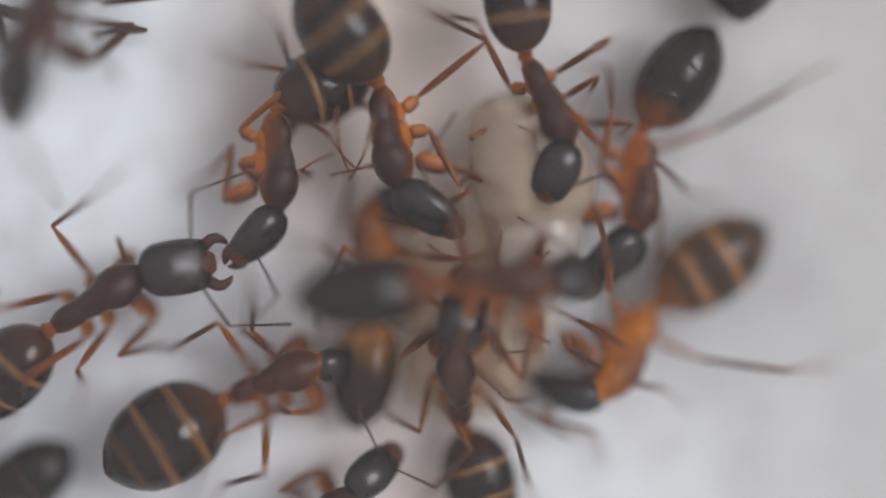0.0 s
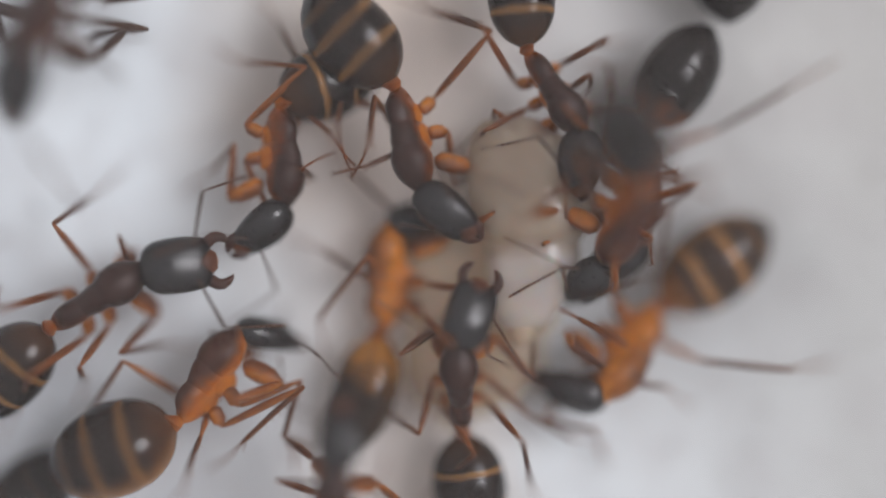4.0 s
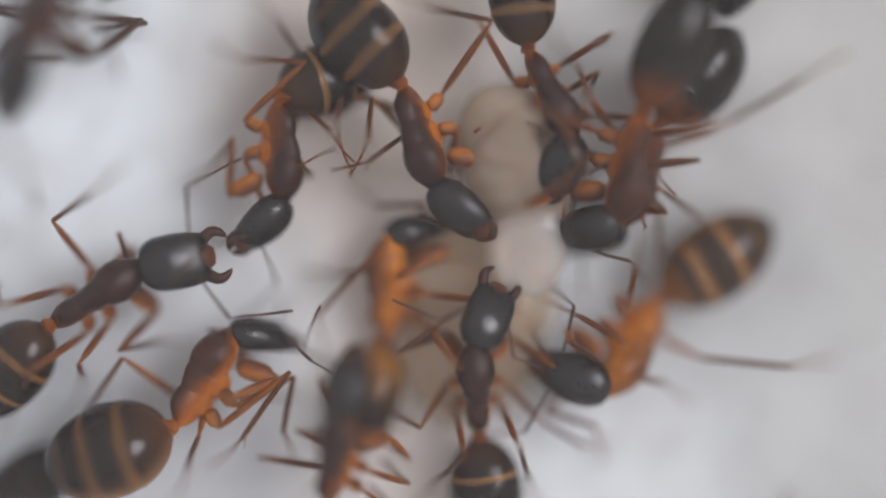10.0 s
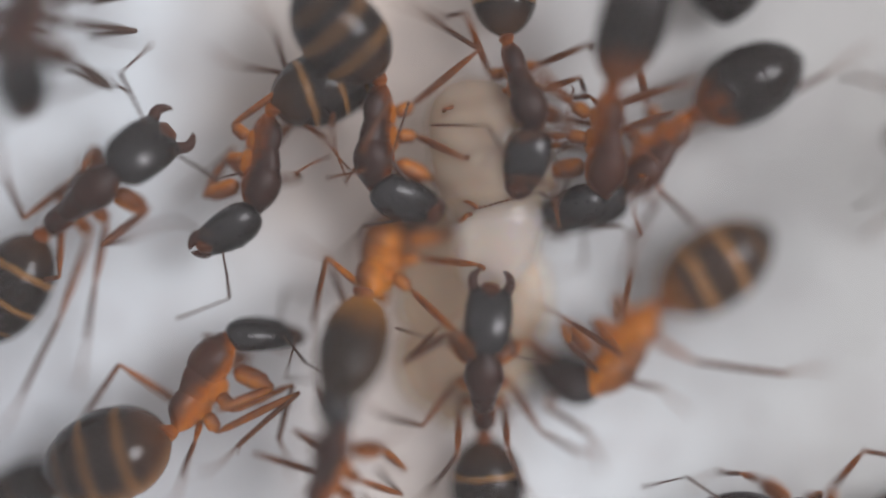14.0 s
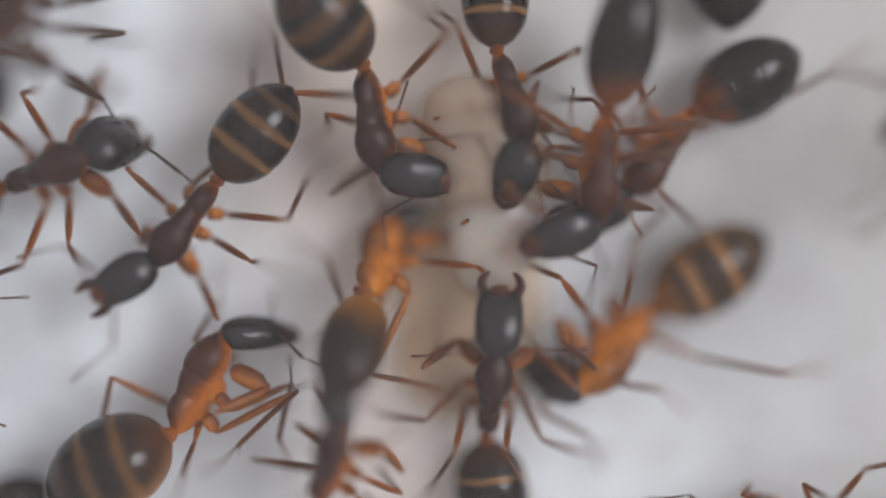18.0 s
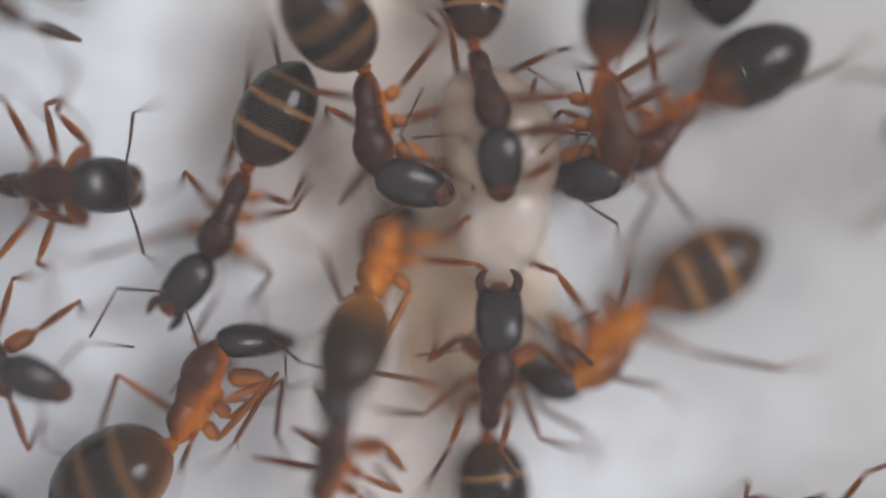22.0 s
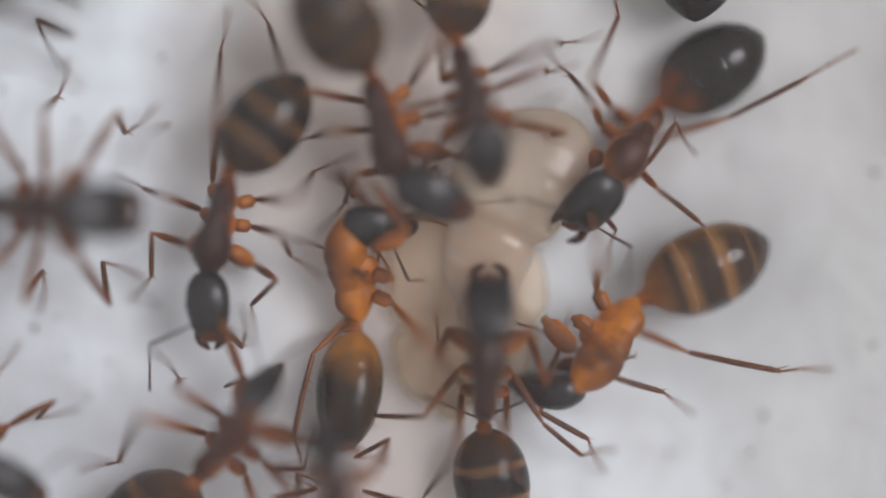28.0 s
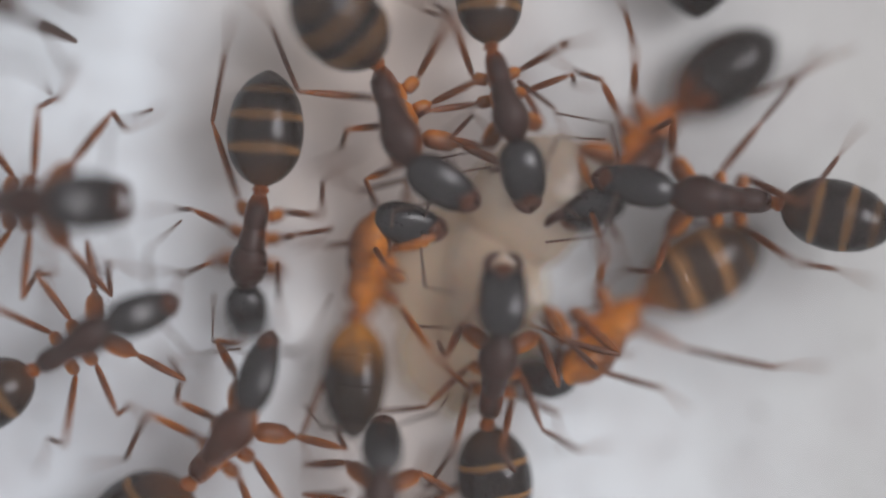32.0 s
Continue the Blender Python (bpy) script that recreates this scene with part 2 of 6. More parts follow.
# ---- mesh helpers, in millimetres ----
def mesh_from(name, bm, material, smooth=True):
    me = bpy.data.meshes.new(name)
    bm.transform(Matrix.Scale(MM, 4))
    bmesh.ops.recalc_face_normals(bm, faces=bm.faces)
    bm.to_mesh(me)
    bm.free()
    me.materials.append(material)
    if smooth:
        me.polygons.foreach_set("use_smooth", [True] * len(me.polygons))
    return me


def smooth_line(stations, n):
    """Catmull-Rom through the stations, n samples."""
    pts = np.array(stations, float)
    k = len(pts)
    out = []
    for i in range(n):
        u = i / (n - 1) * (k - 1)
        j = min(int(u), k - 2)
        f = u - j
        p0, p1, p2, p3 = pts[max(j - 1, 0)], pts[j], pts[j + 1], pts[min(j + 2, k - 1)]
        out.append(0.5 * (2 * p1 + (p2 - p0) * f + (2 * p0 - 5 * p1 + 4 * p2 - p3) * f * f + (3 * p1 - p0 - 3 * p2 + p3) * f ** 3))
    return out


def loft(bm, stations, rings=18, seg=16, power=2.0):
    """A body along x: stations of (x, half width, height above, height below, centre z)."""
    loops = []
    for x, w, up, down, zc in smooth_line(stations, rings):
        w, up, down = max(w, 0.004), max(up, 0.004), max(down, 0.004)
        ring = []
        for s in range(seg):
            a = 2 * math.pi * s / seg
            c, d = math.cos(a), math.sin(a)
            c = math.copysign(abs(c) ** (2 / power), c)
            d = math.copysign(abs(d) ** (2 / power), d)
            ring.append(bm.verts.new((x, w * c, zc + d * (up if d > 0 else down))))
        loops.append(ring)
    for a, b in zip(loops, loops[1:]):
        for s in range(seg):
            bm.faces.new((a[s], a[(s + 1) % seg], b[(s + 1) % seg], b[s]))
    bm.faces.new(loops[0])
    bm.faces.new(loops[-1])
    return bm


def tube(bm, line, seg=8):
    """A limb along a line of (x, y, z, radius)."""
    pts = [Vector(p[:3]) for p in line]
    loops = []
    for i, p in enumerate(pts):
        d = (pts[min(i + 1, len(pts) - 1)] - pts[max(i - 1, 0)]).normalized()
        side = d.cross(Vector((0, 0, 1)))
        side = side.normalized() if side.length > 1e-4 else Vector((0, 1, 0))
        up = side.cross(d)
        r = line[i][3]
        loops.append([bm.verts.new(p + r * (math.cos(2 * math.pi * s / seg) * side + math.sin(2 * math.pi * s / seg) * up)) for s in range(seg)])
    for a, b in zip(loops, loops[1:]):
        for s in range(seg):
            bm.faces.new((a[s], a[(s + 1) % seg], b[(s + 1) % seg], b[s]))
    bm.faces.new(loops[0])
    bm.faces.new(loops[-1])
    return bm


def ball(bm, centre, radii, u=14, v=10):
    bmesh.ops.create_uvsphere(bm, u_segments=u, v_segments=v, radius=1.0,
                              matrix=Matrix.Translation(centre) @ Matrix.Diagonal((*radii, 1)))
    return bm


def part(name, mesh, parent, m=None, label=""):
    ob = new(name, mesh)
    ob.parent = parent
    if m is not None:
        ob.matrix_basis = m
    if label:
        tagged(ob, label)
    return ob


# ---- the shapes of an ant; x ahead, z up, the middle of the thorax at the origin ----
NECK, WAIST = 1.5, -1.55
LEGS = {  # hip x, y; coxa, femur, shank, foot lengths; resting foot x, y
    1: (0.85, 0.34, 1.20, 1.75, 1.45, 1.45, 2.9, 2.6),
    2: (0.05, 0.36, 0.60, 1.85, 1.65, 1.50, 0.3, 3.7),
    3: (-0.60, 0.34, 0.62, 2.62, 2.40, 1.90, -3.6, 3.0),
}


def limb(length, r0, r1, r2, seg=8, n=7):
    bm = bmesh.new()
    line = []
    for i in range(n):
        f = i / (n - 1)
        r = r0 + (r1 - r0) * math.sin(math.pi * min(1, f * 1.15)) ** 0.8 if f < 0.87 else r2
        if i in (0, n - 1):
            r = min(r0, r2) * 0.75
        line.append((f * length, 0, 0, r))
    return tube(bm, line, seg)


def foot_mesh(length):
    bm = bmesh.new()
    cuts = [0, 0.44, 0.62, 0.76, 0.88, 1.0]
    for a, b in zip(cuts, cuts[1:]):
        za, zb = (-0.10 * math.sin(math.pi * c) for c in (a, b))
        tube(bm, [(a * length, 0, za, 0.034), ((a * .2 + b * .8) * length, 0, za * .2 + zb * .8, 0.045), (b * length, 0, zb, 0.032)], 6)
    for s in (-1, 1):
        tube(bm, [(length, 0, 0, 0.02), (length + 0.09, 0.06 * s, -0.01, 0.016), (length + 0.12, 0.1 * s, -0.07, 0.006)], 5)
    return bm


def shank_mesh(length):
    bm = bmesh.new()
    tube(bm, [(0, 0, 0, 0.055), (0.12, 0, 0, 0.075), (length * 0.5, 0, 0.02, 0.084), (length * 0.9, 0, 0, 0.078), (length, 0, 0, 0.055)], 8)
    tube(bm, [(length * 0.95, 0, -0.05, 0.022), (length + 0.1, 0.05, -0.16, 0.015), (length + 0.2, 0.07, -0.22, 0.004)], 5)
    for i in range(7):
        f = 0.2 + 0.11 * i
        tube(bm, [(length * f, 0.05, -0.05, 0.008), (length * f + 0.08, 0.09, -0.14, 0.002)], 3)
    return bm


MESH = {}


def ant_meshes():
    bm = bmesh.new()
    cheeks = {"head": (0.46, 0.66, 0.71, 0.71, 0.67, 0.61, 0.46, 2.6), "slim head": (0.40, 0.60, 0.66, 0.64, 0.56, 0.47, 0.33, 2.3)}
    for kind, (a, b, c, d, e, f, g, square) in cheeks.items():
        loft(bm, [(0.0, 0.18, 0.18, 0.18, 0.03), (0.10, a, 0.36, 0.32, 0.03), (0.42, b, 0.52, 0.44, 0.02), (0.85, c, 0.55, 0.46, 0), (1.25, d, 0.48, 0.42, -0.04),
                  (1.60, e, 0.38, 0.36, -0.09), (1.82, f, 0.28, 0.30, -0.13), (1.95, g, 0.15, 0.2, -0.16)], 26, 24, square)
        for s in (1, -1):  # ridges over the feeler sockets
            loft(bm, [(1.06, 0.02, 0.02, 0.02, 0.46), (1.2, 0.05, 0.04, 0.05, 0.44), (1.45, 0.06, 0.05, 0.05, 0.35), (1.6, 0.03, 0.03, 0.03, 0.27)], 8, 8)
            bm.verts.ensure_lookup_table()
            for v in bm.verts[-64:]:
                v.co.y += (0.2 + 0.12 * (1.6 - v.co.x)) * s
        MESH[kind] = mesh_from("head", bm, HEAD)
        bm = bmesh.new()
    loft(bm, [(1.46, 0.20, 0.37, 0.2, -0.06), (1.72, 0.31, 0.31, 0.2, -0.09), (1.95, 0.31, 0.23, 0.14, -0.13), (2.11, 0.20, 0.08, 0.06, -0.18)], 14, 16)
    MESH["clypeus"] = mesh_from("clypeus", bm, CLYPEUS)
    bm = bmesh.new()
    loft(bm, [(1.92, 0.14, 0.02, 0.12, -0.2), (2.04, 0.15, 0.03, 0.1, -0.22), (2.12, 0.09, 0.02, 0.06, -0.24)], 6, 10)
    MESH["labrum"] = mesh_from("labrum", bm, LEG)
    for s in (1, -1):
        bm = bmesh.new()
        tube(bm, [(-0.05, 0, 0, 0.12), (0.10, 0.04 * s, 0, 0.165), (0.30, 0.06 * s, 0, 0.15), (0.42, 0.02 * s, -0.02, 0.135), (0.53, -0.09 * s, -0.04, 0.11), (0.60, -0.22 * s, -0.06, 0.065), (0.62, -0.31 * s, -0.07, 0.012)], 12)
        for i in range(5):
            f = i / 4
            tube(bm, [(0.26 + 0.32 * f, (-0.01 - 0.04 * f * f) * s, -0.02, 0.04), (0.30 + 0.32 * f, (-0.10 - 0.09 * f) * s, -0.05, 0.006)], 5)
        MESH["jaw", s] = mesh_from("mandible", bm, JAW)
        bm = bmesh.new()
        tube(bm, [(-0.08, 0, 0, 0.09), (0.06, -0.02 * s, 0, 0.15), (0.22, -0.06 * s, -0.02, 0.165), (0.36, -0.13 * s, -0.04, 0.13), (0.48, -0.21 * s, -0.06, 0.08), (0.56, -0.29 * s, -0.08, 0.015)], 12)
        MESH["shut jaw", s] = mesh_from("mandible", bm, JAW)
    MESH["eye"] = mesh_from("eye", ball(bmesh.new(), (0, 0, 0), (0.15, 0.07, 0.12), 12, 8), EYE)
    bm = bmesh.new()
    tube(bm, [(0, 0, 0, 0.045), (0.1, 0, 0, 0.034), (0.8, 0, 0.05, 0.042), (1.5, 0, 0, 0.055), (1.6, 0, 0, 0.035)], 8)
    MESH["scape"] = mesh_from("antenna_scape", bm, FEELER)
    bm = bmesh.new()
    for i in range(11):
        a, r = i * 0.165, 0.032 + 0.0018 * i
        tube(bm, [(a, 0, -0.012 * i, r * 0.7), (a + 0.08, 0, -0.012 * i - 0.004, r), (a + 0.16, 0, -0.012 * i - 0.01, r * (0.8 if i < 10 else 0.2))], 7)
    MESH["flagellum"] = mesh_from("antenna_flagellum", bm, FEELER)
    # thorax: front shield, middle and hind slope
    bm = bmesh.new()
    loft(bm, [(1.66, 0.17, 0.15, 0.18, -0.04), (1.48, 0.30, 0.27, 0.32, -0.02), (1.15, 0.52, 0.46, 0.52, 0.03), (0.80, 0.60, 0.56, 0.64, 0.05), (0.52, 0.56, 0.58, 0.66, 0.06), (0.28, 0.47, 0.53, 0.6, 0.05), (0.14, 0.36, 0.44, 0.5, 0.04)], 24, 22)
    MESH["pronotum"] = mesh_from("pronotum", bm, THORAX)
    bm = bmesh.new()
    loft(bm, [(0.44, 0.32, 0.42, 0.6, 0.0), (0.28, 0.40, 0.53, 0.82, 0.02), (0.08, 0.41, 0.55, 0.92, 0.02), (-0.15, 0.38, 0.49, 0.90, 0.0), (-0.40, 0.335, 0.41, 0.80, -0.02), (-0.54, 0.27, 0.33, 0.6, -0.04)], 18, 22)
    MESH["mesonotum"] = mesh_from("mesonotum", bm, THORAX)
    bm = bmesh.new()
    loft(bm, [(-0.26, 0.27, 0.33, 0.6, -0.04), (-0.45, 0.345, 0.41, 0.76, -0.03), (-0.76, 0.36, 0.45, 0.74, -0.03), (-1.05, 0.335, 0.38, 0.58, -0.06), (-1.28, 0.26, 0.16, 0.38, -0.12), (-1.42, 0.18, 0.06, 0.18, -0.17)], 18, 22)
    MESH["propodeum"] = mesh_from("propodeum", bm, THORAX)
    # flank plate over each middle coxa
    for s in (1, -1):
        bm = bmesh.new()
        ball(bm, (0.12, 0.26 * s, -0.42), (0.42, 0.17, 0.44), 16, 12)
        ball(bm, (-0.58, 0.22 * s, -0.42), (0.34, 0.14, 0.34), 14, 10)
        MESH["flank", s] = mesh_from("flank_plate", bm, PETIOLE)
    bm = bmesh.new()
    loft(bm, [(-1.32, 0.13, 0.1, 0.13, -0.18), (-1.46, 0.20, 0.30, 0.17, -0.14), (-1.56, 0.26, 0.46, 0.18, -0.12), (-1.64, 0.22, 0.34, 0.17, -0.14), (-1.78, 0.12, 0.08, 0.12, -0.18)], 12, 12)
    MESH["petiole"] = mesh_from("petiole", bm, PETIOLE)
    # gaster: four overlapping plates and a tip; each is lapped under the one ahead of it
    outline = [(0.0, 0.18), (0.25, 0.58), (0.75, 0.93), (1.4, 1.08), (2.0, 1.06), (2.6, 0.92), (3.1, 0.62), (3.4, 0.28), (3.52, 0.03)]

    curve = smooth_line([(a, r, 0, 0, 0) for a, r in outline], 240)

    def girth_smooth(x):
        j = min(range(240), key=lambda i: abs(curve[i][0] - x))
        return curve[j][1]
    cuts = [(0.0, 1.12), (1.06, 2.04), (1.98, 2.78), (2.72, 3.25), (3.18, 3.52)]
    for i, (a, b) in enumerate(cuts):
        bm = bmesh.new()
        st = []
        for j in range(7):
            f = j / 6
            x = a + (b - a) * f
            r = girth_smooth(x) * (0.985 + 0.015 * min(1, f * 3)) + (0.006 if f > 0.7 and i < 4 else 0)
            st.append((-x, r, r * 0.92, r * 0.86, -0.02 * x))
        if i < 4:
            x, w, u, d, z = st[-1]
            st.append((x - 0.015, w * 0.95, u * 0.95, d * 0.95, z))
        loft(bm, st, 14, 24)
        MESH["gaster", i] = mesh_from("gaster_plate", bm, GASTER)
    for k, (hx, hy, lc, lf, ls, lt, fx, fy) in LEGS.items():
        MESH["coxa", k] = mesh_from("coxa", limb(lc, 0.22 if k == 1 else 0.18, 0.30 if k == 1 else 0.21, 0.14 if k == 1 else 0.10, 12, 9), LEG)
        MESH["femur", k] = mesh_from("femur", limb(lf, 0.08, 0.132 if k == 1 else 0.116, 0.062, 10, 11), LEG)
        MESH["shank", k] = mesh_from("tibia", shank_mesh(ls), SHANK)
        MESH["foot", k] = mesh_from("tarsus", foot_mesh(lt), SHANK)


ant_meshes()


def aim(at, to, up=(0, 0, 1)):
    """A pose at one point with its x axis towards another."""
    x = (Vector(to) - Vector(at)).normalized()
    up = Vector(up)
    y = up.cross(x)
    y = y.normalized() if y.length > 1e-5 else Vector((0, 1, 0))
    z = x.cross(y)
    m = Matrix((x, y, z)).transposed().to_4x4()
    m.translation = at
    return m


def body_pose(x, y, z, yaw, pitch, roll):
    """Millimetres and degrees; pitch lifts the front, roll leans the back to the ant's left."""
    return Matrix.Translation((x, y, z)) @ Euler((-radians(roll), -radians(pitch), radians(yaw)), "XYZ").to_matrix().to_4x4()


def metres(m):
    m = m.copy()
    m.translation = m.translation * MM
    return m


def knee_bend(hip, foot, a, b, hint):
    """The joint between two limbs of length a and b, bent towards hint; and the end that can be reached."""
    d = foot - hip
    r = min(d.length, (a + b) * 0.985)
    r = max(r, abs(a - b) * 1.05 + 0.05)
    d = d.normalized()
    along = (a * a - b * b + r * r) / (2 * r)
    out = math.sqrt(max(a * a - along * along, 0))
    h = hint - hip
    h = h - d * h.dot(d)
    h = h.normalized() if h.length > 1e-4 else Vector((0, 0, 1))
    return hip + d * along + h * out, hip + d * r


ANTS = []


class Ant:
    """One ant: rows are (t, x, y, z, yaw, pitch, roll, head yaw, head pitch, gaster yaw, gaster pitch)."""

    def __init__(self, label, rows, size=1.0, feet=(), jaw=12.0, morph="", tail=1.0, brow=1.0, skull=1.0, girth=1.0, seed=0, swing=8.0, antenna=((80, -12), (-70, -12)), perch=0.42, spread=1.0, gape=()):
        self.rows, self.size, self.feet, self.swing = rows, size, feet, swing
        self.rng = random.Random(seed)
        self.antenna, self.perch, self.spread = antenna, perch, spread
        root = self.root = tagged(new("ant"), label, "ant", "ants of the colony")
        root.scale = (size, size, size)
        for n in ("pronotum", "mesonotum", "propodeum", "petiole"):
            part(n, MESH[n], root)
        for s in (1, -1):
            part("flank_plate", MESH["flank", s], root)
        self.head = part("head", MESH["head" if jaw > 0 else "slim head"], root)
        self.head.scale = (skull, brow * skull, brow * skull)
        part("clypeus", MESH["clypeus"], self.head)
        part("labrum", MESH["labrum"], self.head)
        self.scapes, self.whips, self.jaws, self.gape = [], [], [], gape
        for s in (1, -1):
            part("eye", MESH["eye"], self.head, metres(pose(0.98, (0.60 if jaw > 0 else 0.56) * s, 0.24, 38 * s, 0, -8 * s)))
            self.jaws.append(part("mandible", MESH["jaw" if jaw > 0 else "shut jaw", s], self.head, metres(pose(1.82, (0.42 if jaw > 0 else 0.33) * s, -0.2, 0, 0, jaw * s))))
            self.scapes.append(part("antenna_scape", MESH["scape"], self.head))
            self.whips.append(part("antenna_flagellum", MESH["flagellum"], self.head))
        self.gaster = part("gaster", MESH["gaster", 0], root)
        self.gaster.scale = (tail, tail * girth, tail * girth)
        for i in range(1, 5):
            part("gaster_plate", MESH["gaster", i], self.gaster)
        self.legs = {}
        for k in LEGS:
            for s in (1, -1):
                self.legs[k, s] = [part(n, MESH[key, k], root) for n, key in (("coxa", "coxa"), ("femur", "femur"), ("tibia", "shank"), ("tarsus", "foot"))]
        shells = {"callow": (CALLOW_THORAX, CALLOW_GASTER), "amber": (THORAX, AMBER_GASTER), "ginger": (CALLOW_THORAX, GINGER_GASTER), "dark": (DARK_THORAX, GASTER), "black": (DARK_THORAX, BLACK_GASTER), "black_tail": (THORAX, RUSTY_GASTER), "sooty": (DARK_THORAX, BLACK_GASTER)}.get(morph)
        if shells:
            for ob in root.children_recursive:
                kind = ob.name.split(".")[0]
                if kind in ("pronotum", "mesonotum", "propodeum", "gaster", "gaster_plate"):
                    ob.material_slots[0].link = "OBJECT"
                    ob.material_slots[0].material = shells["gaster" in kind]
                elif morph == "sooty" and kind in ("coxa", "femur", "tibia", "tarsus", "petiole", "flank_plate"):
                    ob.material_slots[0].link = "OBJECT"
                    ob.material_slots[0].material = FEELER
                elif kind == "femur" and shells[0] is DARK_THORAX:
                    ob.material_slots[0].link = "OBJECT"
                    ob.material_slots[0].material = DARK_LEG
        ANTS.append(self)

    def move(self):
        body, head, gaster = [], [], []
        scape, whip = ([], []), ([], [])
        legs = {key: ([], [], [], []) for key in self.legs}
        planted = {}
        phase = [self.rng.uniform(0, 6.28) for _ in range(4)]
        for n, (t, x, y, z, yaw, pitch, roll, hy, hp, gy, gp) in enumerate(self.rows):
            m = body_pose(x, y, z, yaw, pitch, roll)
            body.append((t, metres(m)))
            head.append((t, metres(body_pose(NECK, 0, 0.05, hy, hp, 0))))
            gaster.append((t, metres(body_pose(-1.66, 0, -0.16, gy, gp, 0))))
            for i, s in enumerate((1, -1)):
                out, lift = self.antenna[i]
                w = math.sin(1.9 * t + phase[i]) + 0.6 * math.sin(4.3 * t + phase[i + 2])
                w2 = math.sin(2.6 * t + phase[i + 1])
                a = body_pose(1.52, 0.27 * s, 0.2, out + self.swing * w, 16 + lift + self.swing * 0.6 * w2, 0)
                scape[i].append((t, metres(a)))
                e = a @ Vector((1.58, 0, 0))
                turn = (-62 - 1.2 * self.swing * w2) * s
                whip[i].append((t, metres(Matrix.Translation(e) @ a.to_quaternion().to_matrix().to_4x4() @ body_pose(0, 0, 0, turn, -28 + self.swing * w, 0))))
            inv = m.inverted()
            flat = Matrix.Translation((x, y, 0)) @ pose(0, 0, 0, 0, 0, yaw)
            for (k, s), chain in legs.items():
                hx, hipy, lc, lf, ls, lt, fx, fy = LEGS[k]
                z_foot = self.perch
                fixed = next((w[4:] for w in self.feet if w[0] == k and w[1] == s and w[2] <= t <= w[3]), None)
                if fixed:
                    foot = Vector((fixed[0], fixed[1], fixed[4]))
                else:
                    lean = math.sin(radians(roll)) * 1.3 * self.size
                    want = flat @ Vector((fx * self.size * self.spread, fy * s * self.size * 0.95 * self.spread - lean, z_foot))
                    old = planted.get((k, s))
                    if old is None or (old - want).length > 1.1 * self.size:
                        planted[k, s] = want
                    foot = planted[k, s]
                f = inv @ foot / self.size
                hip = Vector((hx, hipy * s, -0.58))
                # the coxa points down and out, a little towards the foot
                reach = Vector((f.x - hip.x, f.y - hip.y, 0))
                reach = reach.normalized() if reach.length > 0.01 else Vector((0, s, 0))
                tip = hip + (Vector((0.1 if k == 1 else -0.1, 0.45 * s, -0.75)) + reach * 0.35).normalized() * lc
                bend_at = inv @ Vector((fixed[2], fixed[3], 2.6)) / self.size if fixed else None
                away = (bend_at if fixed else tip) - f
                up_local = inv.to_3x3() @ Vector((0, 0, 1))
                flat_away = (away - up_local * away.dot(up_local))
                flat_away = flat_away.normalized() if flat_away.length > 0.01 else Vector((0, -s, 0))
                ankle = f + (flat_away * 0.74 + up_local * 0.67).normalized() * lt * 0.97
                hint = tip + up_local * 2.0 + Vector((0.3 if k == 1 else -0.2, 1.3 * s, 0))
                if fixed:
                    hint = bend_at + (bend_at - tip) * 2
                knee, end = knee_bend(tip, ankle, lf, ls, hint)
                chain[0].append((t, metres(aim(hip, tip, (1, 0, 0)))))
                chain[1].append((t, metres(aim(tip, knee))))
                chain[2].append((t, metres(aim(knee, end))))
                chain[3].append((t, metres(aim(end, f))))
        walk(self.root, body)
        walk(self.head, head)
        walk(self.gaster, gaster)
        for s, jaw in zip((1, -1), self.jaws if self.gape else ()):
            walk(jaw, [(t, metres(pose(1.82, 0.42 * s, -0.2, 0, 0, g * s))) for t, g in self.gape])
        for i in (0, 1):
            walk(self.scapes[i], scape[i])
            walk(self.whips[i], whip[i])
        for key, chain in legs.items():
            for ob, rows in zip(self.legs[key], chain):
                walk(ob, rows)


# ---- the nest: plaster floor and the glass over it ----
def nest_floor():
    bm = bmesh.new()
    n = 150
    grid = []
    for j in range(n + 1):
        row = []
        for i in range(n + 1):
            # dense in the middle, wide at the rim
            u, v = i / n * 2 - 1, j / n * 2 - 1
            x, y = (24 * c + 126 * c ** 7 for c in (u, v))
            h = 0.22 * noise.fractal(Vector((x * 0.25, y * 0.25, 3.1)), 1.0, 2.1, 4) + 0.05 * noise.noise(Vector((x * 1.7, y * 1.7, 7)))
            hollow = 1.25 * math.exp(-((x - 7) ** 2 + (y + 1) ** 2) / 18)
            row.append(bm.verts.new((x, y, h + 0.25 - hollow)))
        grid.append(row)
    for j in range(n):
        for i in range(n):
            bm.faces.new((grid[j][i], grid[j][i + 1], grid[j + 1][i + 1], grid[j + 1][i]))
    low = [bm.verts.new((x, y, -12)) for x, y in ((-150, -150), (150, -150), (150, 150), (-150, 150))]
    rims = [[grid[0][i] for i in range(n + 1)], [grid[j][n] for j in range(n + 1)],
            [grid[n][i] for i in range(n, -1, -1)], [grid[j][0] for j in range(n, -1, -1)]]
    for q, rim in enumerate(rims):
        bm.faces.new((*rim[::-1], low[q], low[(q + 1) % 4]))
    bm.faces.new(low[::-1])
    return tagged(new("floor", mesh_from("floor", bm, PLASTER)), "white plaster nest floor, soiled brown under the crowd, with shade in its colour", "floor", kind="structure")


nest_floor()


